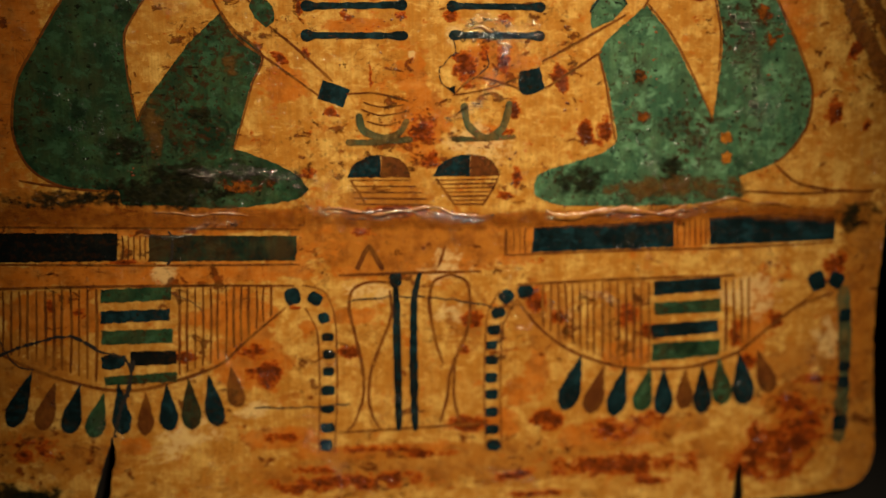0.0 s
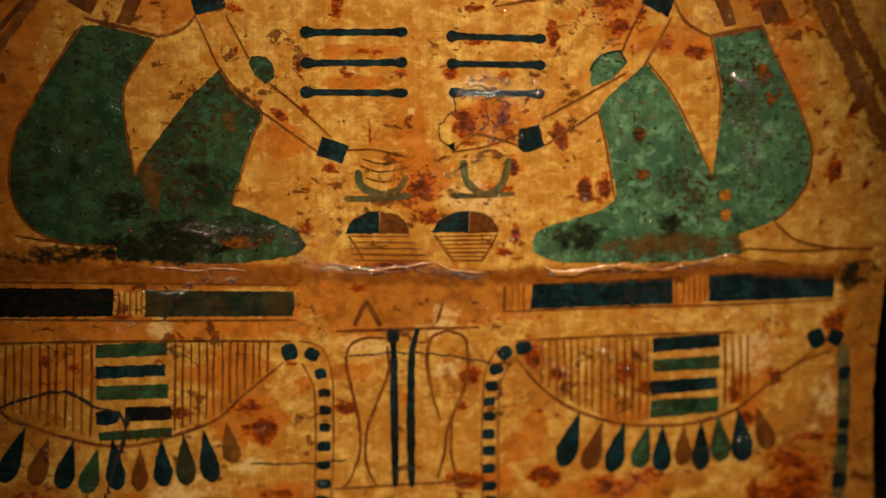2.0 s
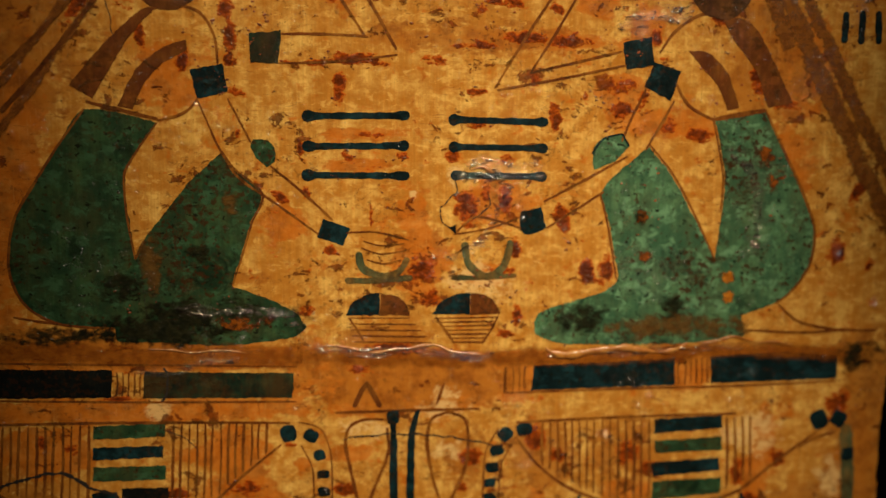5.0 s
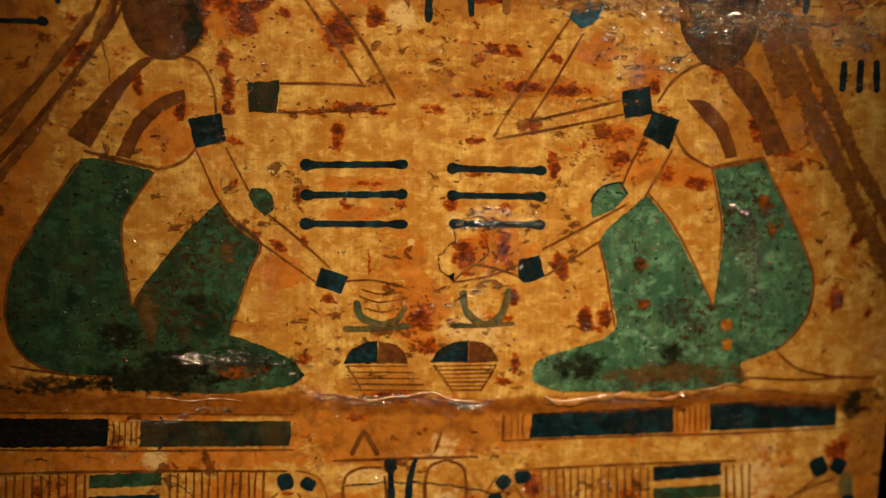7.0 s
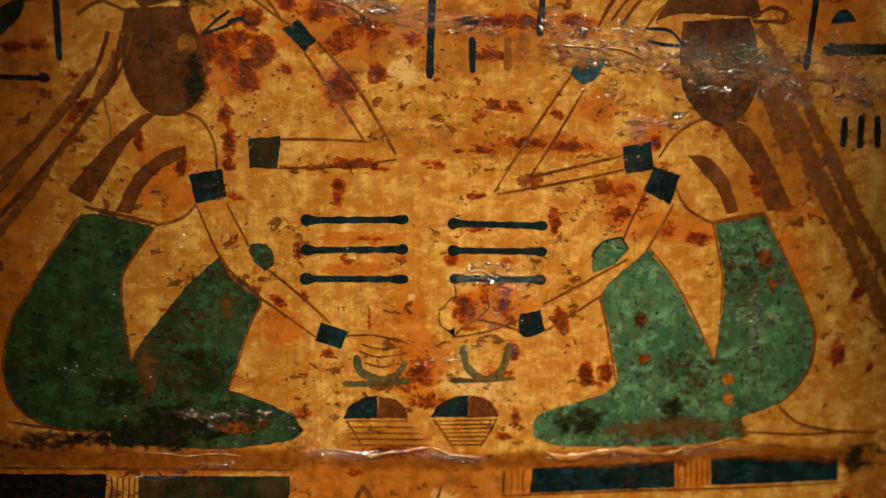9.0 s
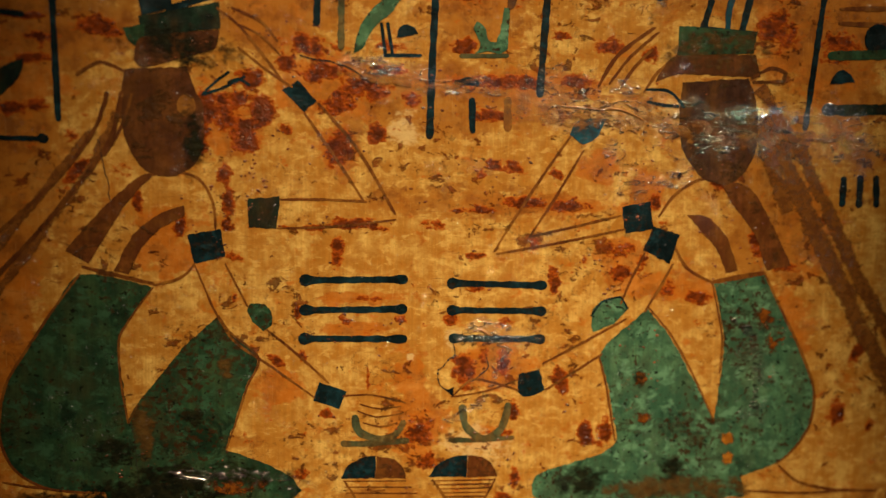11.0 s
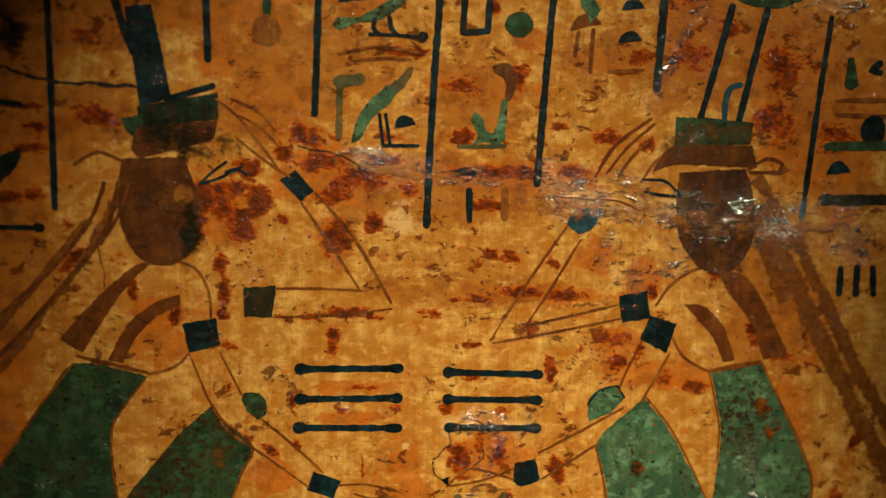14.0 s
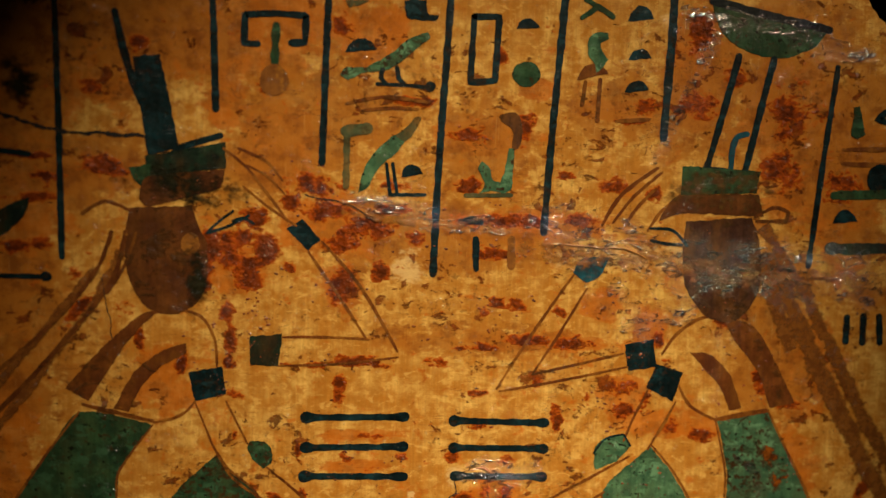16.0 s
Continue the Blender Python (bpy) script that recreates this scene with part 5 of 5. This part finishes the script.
line("contour_line", LINE, 1.1, [(-49, 224.7), (-31.2, 204.6), (-14.6, 176.6)])
line("contour_line", LINE, 0.85, [(-83.5, 247.8), (-71.2, 238.4), (-60.1, 231.3)])
line("contour_line", LINE, 0.96, [(-92.1, 264), (-81.2, 255.2), (-63.8, 233.2)])
line("contour_line", LINE, 0.96, [(-86.1, 264.2), (-74, 259.1), (-66.6, 250.8)])
line("contour_line", LINE, 0.72, [(-83.6, 257.5), (-73.9, 253), (-65.3, 244.7)])
stroke("contour_line", BROWN, 1.4, [(-150.5, 234.2), (-141.4, 239.7), (-131.3, 236.2)])
line("contour_line", LINE, 1.3, [(76.1, 235), (84.6, 249.2), (101, 262)])
line("contour_line", LINE, 1.1, [(81.2, 236.4), (89.9, 248.1), (103, 260)])
line("contour_line", LINE, 1.1, [(86.5, 235.2), (92.7, 244.4), (100.2, 252.3)])
line("contour_line", LINE, 1.1, [(97.2, 233), (103.3, 242.1), (112.2, 250.1)])
fill("crown", GREEN, [(122.8, 335.8), (149.1, 330.4), (177.6, 326.2), (171.3, 318.8), (158.1, 313.6), (141.9, 314.9), (128.2, 323.1)])
stroke("crown_rim", BLACK, 3.9, [(122.7, 337.3), (149, 332.1), (178.3, 327)])
stroke("headdress_line", DARK, 3.2, [(136.2, 313.3), (130.1, 287.7), (123.6, 262)])
stroke("headdress_line", DARK, 3.2, [(152.8, 312.8), (147.5, 288.4), (141.8, 261.3)])
stroke("headdress_line", DARK, 2.4, [(123, 262.5), (132.9, 261.5), (143.7, 261.1)])
stroke("headdress_line", TEAL, 2.7, [(135.0, 262.3), (135.5, 272.1), (137.4, 277.0), (141.9, 278.5)])
fill("headdress_band", GREEN, [(112.3, 263.1), (149, 261.8), (147.7, 251.9), (112, 249.8)])
fill("brown_cap", MASS, [(110.4, 249.2), (148.8, 251.4), (152.1, 241.2), (114, 241.7), (102.5, 237.7)])
fill("brown_mass", UMBER, [(115.5, 238.1), (146.2, 240.7), (151.1, 226.6), (150.9, 205.6), (140.8, 192.8), (127.2, 194.7), (117.1, 207.1), (114.4, 223.1)])
stroke("bow", BROWN, 1.6, [(148.3, 241.1), (156.8, 245.5), (163.9, 243.6), (162.6, 239.4), (149, 239)])
wash("streamer", STREAK, 4.9, [(151.8, 237), (159.2, 226.8), (169.8, 209.9)])
wash("streamer", STREAK, 6, [(153.6, 216.2), (160, 200.5), (168.9, 179.5)])
stroke("short_stroke", DARK, 1.3, [(98.4, 234.3), (109.1, 233.8), (116.1, 227)])
stroke("short_stroke", DARK, 1.3, [(99.2, 228.9), (106.7, 227.6), (113.7, 227.2)])
stroke("sign_stroke", DARK, 2.9, [(-78.3, 308.9), (-84, 309.1), (-83.8, 321), (-70.9, 322.1), (-58, 321.8), (-58.2, 310.3), (-64, 310)])
stroke("sign_stroke", GREEN, 3.4, [(-70.6, 317.1), (-71, 301.1)])
blob("sign_spot", WASH, (-71.1, 293.8), 6.25, 6.73)
dome("sign_dome", DARK, [(-40.7, 307.2), (-27.1, 308.8)], 5.34)
blob("sign_spot", DARK, (-3.4, 293.8), 2.25, 2.25)
line("sign_stroke", LINE, 1.2, [(-40.1, 284.9), (-23.5, 288.5), (-3.7, 286.9)])
line("sign_stroke", LINE, 1.2, [(-33.2, 282.3), (-20.9, 283.8), (-8.6, 283.8)])
stroke("sign_stroke", FADED, 5.4, [(-39.8, 273.2), (-30.5, 274.6)])
stroke("sign_stroke", FADED, 2.9, [(-39.3, 273.3), (-39.2, 249.2)])
stroke("sign_stroke", DARK, 1.5, [(-21.7, 259.6), (-19.9, 246.1), (-4.4, 246.5)])
stroke("sign_stroke", DARK, 1.5, [(-19, 259.7), (-16.9, 247.4)])
dome("sign_dome", DARK, [(-15.1, 253.9), (-5.7, 255.7)], 5)
stroke("sign_stroke", DARK, 2.8, [(15, 325), (26, 325.5), (25, 297.5), (14, 296.5), (15, 325)])
dome("sign_dome", DARK, [(33.7, 320.5), (44.3, 321.5)], 4.55)
blob("sign_spot", GREEN, (39.1, 301.0), 6.32, 5.56)
stroke("sign_stroke", FADED, 1.8, [(13.7, 246.8), (34.2, 247.5)])
stroke("sign_stroke", DARK, 1.8, [(12.6, 235.3), (17.1, 236.9), (21.2, 235)])
stroke("sign_stroke", DARK, 2.8, [(18.9, 227.4), (19.4, 214.2)])
stroke("sign_stroke", WASH, 3.6, [(35, 227.8), (35.4, 216.1)])
dome("sign_dome", BROWN, [(62.1, 299.5), (75.9, 303.1)], 5.62)
stroke("sign_stroke", BROWN, 1.8, [(65.7, 298.7), (64.6, 288.7)])
stroke("sign_stroke", BROWN, 1.8, [(72.4, 300), (71.9, 281.9)])
stroke("sign_stroke", GREEN, 2.3, [(63, 326.9), (70.4, 332.2), (77, 328)])
stroke("sign_stroke", GREEN, 2.3, [(64.7, 334.8), (72, 330.8)])
dome("sign_dome", DARK, [(84.1, 326.4), (95.9, 328)], 6.19)
dome("sign_dome", DARK, [(84.9, 309.3), (95.8, 310.5)], 4.69)
dome("sign_dome", DARK, [(84, 295), (94.9, 296.4)], 4.69)
line("sign_stroke", LINE, 1.5, [(80.4, 282), (96, 283.4)])
line("sign_stroke", LINE, 1.6, [(188.3, 273.2), (218.1, 274.3)])
line("sign_stroke", LINE, 1.7, [(188.2, 266.7), (218.7, 266.4)])
blob("sign_spot", DARK, (206.9, 260.0), 6.11, 7.22)
stroke("sign_stroke", GREEN, 4.4, [(185.3, 252), (222.4, 253.7)])
dome("sign_dome", DARK, [(185.6, 239), (197.1, 240.3)], 6.05)
stroke("sign_stroke", DARKGREEN, 5, [(185.2, 227.4), (221.4, 228.3)])
stroke("sign_stroke", DARK, 3.1, [(195.3, 195.3), (195.2, 184.1)])
stroke("sign_stroke", DARK, 3.1, [(203.4, 196), (203.4, 183.7)])
stroke("sign_stroke", DARK, 3.1, [(211.2, 196.1), (212.1, 183.8)])
fill("sign_shape", DARKGREEN, [(-184.1, 235.1), (-172.2, 240.3), (-175, 231.8), (-186.4, 221.9), (-197.8, 220.4)])
stroke("sign_stroke", DARK, 2.3, [(-197.7, 260.3), (-184.1, 259.8), (-172.7, 258.8)])
stroke("sign_stroke", DARK, 2, [(-197.9, 206.6), (-184.1, 206.9), (-165.7, 206.8)])
blob("sign_spot", DARK, (-165.2, 207.0), 2.33, 2.09)
fill("sign_shape", LEAF, [(-42.9, 297.5), (-40.3, 300.7), (-31.3, 301.4), (-21.6, 307.1), (-13.9, 313.8), (-5.4, 317.4), (-4.1, 314.8), (-9.9, 310.1), (-17.5, 303.2), (-23.9, 300.0), (-33.1, 298.4), (-39.4, 295.4)])
stroke("sign_stroke", DARK, 2.0, [(-24.6, 300.2), (-25.2, 296.8), (-23.0, 294.4)])
stroke("sign_stroke", DARK, 2.0, [(-18.2, 301.5), (-17.4, 297.1), (-14.8, 294.5)])
stroke("sign_stroke", DARK, 1.6, [(-26.6, 294.0), (-15.1, 294.0), (-3.4, 293.5)])
fill("sign_shape", LEAF, [(-33.7, 246.4), (-31.3, 257.3), (-25.9, 266.1), (-18.1, 272.1), (-13.6, 269.8), (-17.9, 264.2), (-24.7, 258.0), (-29.4, 249.5)])
fill("sign_shape", FADED, [(-18.1, 272.1), (-12.8, 276.7), (-9.5, 280.5), (-7.0, 280.4), (-8.3, 275.9), (-12.6, 270.3), (-14.1, 269.3)])
fill("sign_shape", UMBER, [(27.6, 282.2), (32.1, 284.1), (36.7, 282.6), (38.3, 274.6), (36.5, 268.1), (33.5, 267.5), (34.0, 274.5), (31.5, 278.4), (28.5, 279.5)])
fill("sign_shape", LEAF, [(32.2, 268.4), (35.0, 268.0), (34.6, 259.0), (33.9, 250.0), (30.9, 248.4), (24.8, 249.2), (19.7, 248.0), (22.1, 252.3), (18.8, 258.5), (20.2, 262.0), (23.3, 260.6), (25.6, 254.2), (29.2, 253.3), (31.0, 258.9)])
fill("sign_shape", LEAF, [(66.4, 318.1), (70.4, 320.8), (75.3, 320.5), (75.7, 318.0), (71.6, 316.4), (72.8, 312.9), (75.6, 309.1), (72.7, 305.0), (70.7, 303.4), (69.0, 307.3), (66.2, 311.1)])
fill("sign_shape", DARK, [(-15.9, 330.7), (-6.5, 331.2), (-5.9, 325.4), (-0.4, 324.7), (-1.8, 322.4), (-9.7, 322.3), (-15.0, 324.0)])
fill("sign_shape", GREEN, [(192.5, 292.7), (195.2, 293.4), (196.7, 287.7), (198.6, 280.6), (195.1, 278.4), (191.7, 280.3), (192.4, 287.1)])
fill("sign_shape", FADED, [(-41.2, 329.4), (-30.8, 329.9), (-34.4, 327.6), (-39.7, 326.1)])
stroke("sign_stroke", DARK, 3.0, [(208.1, 290.8), (203.9, 287.5), (208.4, 286.6)])
stroke("streamer_line", BROWN, 2.0, [(-132.6, 226.8), (-137.2, 207.7), (-148.6, 190.7), (-170.5, 164.2), (-185.9, 147.7)])
stroke("streamer_line", BROWN, 1.6, [(-138.5, 226.6), (-143.7, 211.8), (-158.1, 191.5), (-185.0, 166.0)])
stroke("streamer_line", BROWN, 1.4, [(-128.1, 226.4), (-132.8, 212.5), (-140.0, 200.4)])
stroke("sign_stroke", DARKGREEN, 4.4, [(185.2, 227.9), (196.3, 226.6), (212.4, 228.1)])
stroke("sign_stroke", DARK, 2.4, [(11.8, 235.2), (20.7, 235.2)])
crack("crack", CRACK, 2.9, [(-217.1, -29.4), (-201.6, -26.6), (-185.7, -21.1), (-168.8, -19.1), (-156.3, -25.9), (-143.7, -31.9), (-143, -46.1)])
crack("crack", CRACK, 0.53, [(-120.8, 0.7), (-111.8, -3.6), (-106.4, -10.7)])
crack("crack", CRACK, 1.3, [(-84.9, -57.5), (-65.8, -58.2), (-38.3, -57.2)])
crack("crack", CRACK, 1.4, [(-38.6, -5.6), (-15.4, -3.5), (12.1, -5.6), (34.3, -10.5)])
crack("crack", CRACK, 1.1, [(5.9, 104.5), (7.3, 97.9), (13.1, 95.2)])
crack("crack", CRACK, 1, [(27.5, 112.6), (29, 106.3), (22, 100)])
crack("crack", CRACK, 1, [(11.7, 119.4), (13.9, 112.6), (6.1, 105.3)])
fill("chip", BLACK, [(9.9, 96), (13.6, 97.1), (13.4, 92.6)])
crack("crack", CRACK, 0.45, [(-130.5, 81.6), (-128.4, 67.2), (-127.6, 51.4)])
crack("crack", CRACK, 3.2, [(-197.7, 278.4), (-184.1, 275.4), (-165.9, 270), (-145.1, 268.4), (-125.3, 268.1)])
crack("crack", CRACK, 1.2, [(-56.8, 245), (-37.1, 240.6), (-27, 234.2)])
stroke("patch_rim", DARK, 0.8, [(76.9, 130.6), (82.1, 137.2), (90.6, 139.4), (94, 134.1)])
crack("crack", CRACK, 4.6, [(-140.8, -32), (-144.3, -46), (-148.7, -57.3), (-151.9, -69.3)])
crack("crack", CRACK, 2.6, [(-120.4, 30), (-119.3, 22.5), (-121.8, 14.9)])
crack("crack", CRACK, 1, [(-213, 13.9), (-196.7, -30.1), (-186.8, -34.6)])
crack("crack", CRACK, 0.7, [(-142.4, 207.3), (-137.5, 180.4)])

# soot, hole shade, plaster and seams over the paint
stain(SOOT_SHADE, (-137.3, 68.2), 11.6, 6.57, 0, .4)
stain(UMBERWASH, (-125.2, 79.1), 5.05, 15.2, 0, .6)
stain(SOOT_SHADE, (-165.1, 46.2), 42.5, 5.0, 0, -.2)
# Near-black sheet stands for the dark of the hole in the lower edge.
stain(SOOT_SHADE, (-200.0, -99.2), 23.7, 7.88, 0, .8)
stain(ORANGE, (145.2, 71.0), 3.2, 3.4, 0, .7)
stain(ORANGE, (146.0, 61.5), 3.2, 3.6, 0, .7)
stain(RUST, (101.5, 101.0), 3.0, 7, 0, .3)
stain(SOOT_SHADE, (101.0, 104.5), 4.0, 9, 0, .0)
stain(RUST, (103.5, 82.0), 4.0, 3, 0, .2)
stain(RUST, (160.6, 130.0), 6.5, 5, 0, .1)
stain(RUST, (166.0, 117.0), 5.0, 9, 0, -.1)
stain(SOOT_SHADE, (216, 31), 13, 7, 0, -.1)
stain(SOOT_SHADE, (119.5, 56.3), 6.72, 6.72, 0, .4)
stain(UMBERWASH, (122.7, 47.3), 42, 6.72, 0, .1)
stain(SOOT_SHADE, (75.4, 51.9), 13.8, 7.15, 0, .1)
stain(SOOT_SHADE, (-176, 290), 7, 10, 0, .1)
stain(SOOT_SHADE, (-102.0, 205.7), 5.28, 14.4, 0, .5)
ridge("plaster_ridge", 9.18, [(28.6, 226.6), (46.7, 224), (72.8, 219.5), (99, 222.2), (126, 215.6), (153.2, 214.1), (180.6, 214.1), (219.7, 211.8)])
ridge("plaster_ridge", 4.41, [(-41.9, 238.7), (-22.1, 236.1), (-2, 232.4), (23.1, 237.3)])
stain(SOOT_SHADE, (-103.7, 53.7), 46, 9.5, 3, .0)
stain(SOOT_SHADE, (-119.4, 48.6), 30.6, 7.65, 0, .5)
stain(RUST, (-84, 52), 16, 4, 0, -.1)
stain(UMBERWASH, (-88, 107), 4.5, 6, 0, .1)
stain(SOOT_SHADE, (-104, 84), 5, 4, 0, -.1)
film("varnish_film", 23, [(33.5, 233.8), (59.4, 229.4), (85.7, 225), (125.9, 218.2), (166.7, 216.5), (222.5, 212.4)])
film("varnish_film", 9.9, [(-42.1, 244.2), (-17.2, 238.7), (8, 235.6), (33.6, 231.3)])
film("varnish_film", 3.3, [(56, 34.2), (81, 34.9), (109.1, 34.9), (137.5, 36.4), (160.4, 37.4)])
film("varnish_film", 4.2, [(-62.6, 42.3), (-36.3, 37.6), (-9.5, 37.1), (17.5, 34.4), (39.4, 35.6)])
crumbs((-78.7, 192.5), 9.7, 19.4, 130)
crumbs((-90.7, 176.4), 4.85, 19.4, 90)
crumbs((94.2, 191.9), 15.9, 18.6, 150)
crumbs((85.2, 153.2), 10.6, 11.7, 90)
crumbs((143.9, 166.8), 16.4, 21.8, 150)
crumbs((-39.3, 206.7), 9.9, 9.9, 60)
crumbs((34.0, 199.6), 12.8, 6.38, 60)
crumbs((-46.8, 172.0), 35, 3, 80)
crumbs((18.9, 183.0), 38.3, 7.65, 80)
crumbs((-105.9, 173.7), 7.35, 9.8, 30)
crumbs((-80.4, 209.8), 21.8, 16, 240)
crumbs((-61.6, 244.8), 36.4, 13.3, 240)
crumbs((-97.3, 210.7), 3.6, 14.4, 50)
crumbs((8.1, 233.1), 45.5, 11.1, 200)
crumbs((49.2, 226.6), 28.3, 8.76, 120)
crumbs((98.9, 225.3), 34.5, 11.7, 160)
crumbs((194.5, 211.8), 22.2, 16.7, 120)
crumbs((-29.2, 224.7), 17.3, 7.43, 80)
crumbs((134.4, 210.5), 24.3, 21.6, 90)
crumbs((-43.5, 201.9), 9.8, 9.8, 50)
crumbs((-119.2, 246.7), 18.8, 7.05, 70)
crumbs((27.1, 198.1), 12.8, 5.1, 50)
crumbs((100.8, 104.9), 10.9, 21.8, 110)
crumbs((-29.4, 123.1), 25.8, 7.73, 80)
crumbs((25.4, 107.7), 15.9, 15.9, 90)
crumbs((79.8, 78.5), 9.35, 12.1, 70)
crumbs((-2.6, 60.7), 13.4, 21.4, 90)
crumbs((164.6, 104.6), 11.3, 25.4, 80)
crumbs((-24.4, 111.7), 15.6, 13, 40)
crumbs((30.9, 71.0), 13.5, 16.2, 50)
crumbs((-82.9, 59.1), 25.8, 10.3, 80)
crumbs((-133.7, 65.0), 12.6, 7.58, 60)
crumbs((65.7, 97.1), 5.4, 13.5, 30)
crumbs((42.5, 54.1), 3.85, 11, 30)
crumbs((39.4, 37.8), 99, 2.75, 80)
for x, z, rx, rz, turn, full in SOAKS["rust_soak"]:
    if full >= 0.3:
        crumbs((x, z), rx * 1.1, rz * 1.1, int(6 + rx * rz * 0.22))
film("varnish_film", 10.4, [(106.7, 332), (133.1, 330.8), (160.1, 324.6), (204.3, 313.9)])
drip(1.9, 1.1, [(57.3, 37.5), (67.1, 34.0), (78.2, 35.5), (89.3, 36.9), (97.7, 37.1), (109.1, 35.2), (120.4, 35.8), (127.3, 39.1)])
drip(0.8, 0.7, [(-56.1, 38.7), (-41.5, 40.4), (-25.6, 36.8), (-9.5, 38.7), (4.0, 40.1), (12.1, 36.7), (28.5, 34.7)])
drip(0.5, 0.5, [(133.0, 39.0), (148.6, 41.5), (163.1, 39.6), (180.6, 37.6)])
drip(0.4, 0.4, [(-127.8, 40.7), (-111.5, 38.3), (-93.7, 39.0), (-83.5, 37.2)])
drip(0.5, 0.6, [(58.9, 226.6), (74.5, 225.0), (87.5, 224.8), (98.2, 220.0)])
drip(0.7, 0.6, [(19.9, 122.3), (25.1, 123.9), (29.9, 121.3), (34.3, 122.3)])
film("varnish_film", 9, [(118.5, 209.1), (116.6, 195.1), (94.1, 192.2), (88.4, 202.2), (77.7, 207.1)])
film("varnish_film", 5, [(-118.5, 59.1), (-101.0, 56.8), (-83.2, 58.6), (-65.4, 53.6), (-56.4, 50.7)])
film("varnish_film", 4, [(129.0, 135.2), (151.6, 124.6), (158.5, 102.9), (157.0, 80.9)])
film("varnish_film", 4, [(17.1, 129.6), (38.2, 124.4), (33.4, 103.3), (23.1, 87.4), (2.2, 76.9)])
film("varnish_film", 5, [(130.3, 333.2), (118.5, 307.5), (106.6, 281.7), (97.1, 261.1)])
film("varnish_film", 4, [(56.7, -4.0), (68.2, -15.8), (79.3, -4.6), (99.4, -10.9)])
film("varnish_film", 3, [(-135.8, 30.9), (-120.5, 27.9), (-104.8, 32.9), (-86.5, 33.1)])
film("varnish_film", 7.8, [(12.2, 121), (27.9, 120), (54.3, 121.6)])
stain(SOOT_SHADE, (-109.7, 248.2), 23.8, 8.08, -8, .1)
stain(UMBERWASH, (130.8, 251.9), 24.1, 10.7, 0, .0)
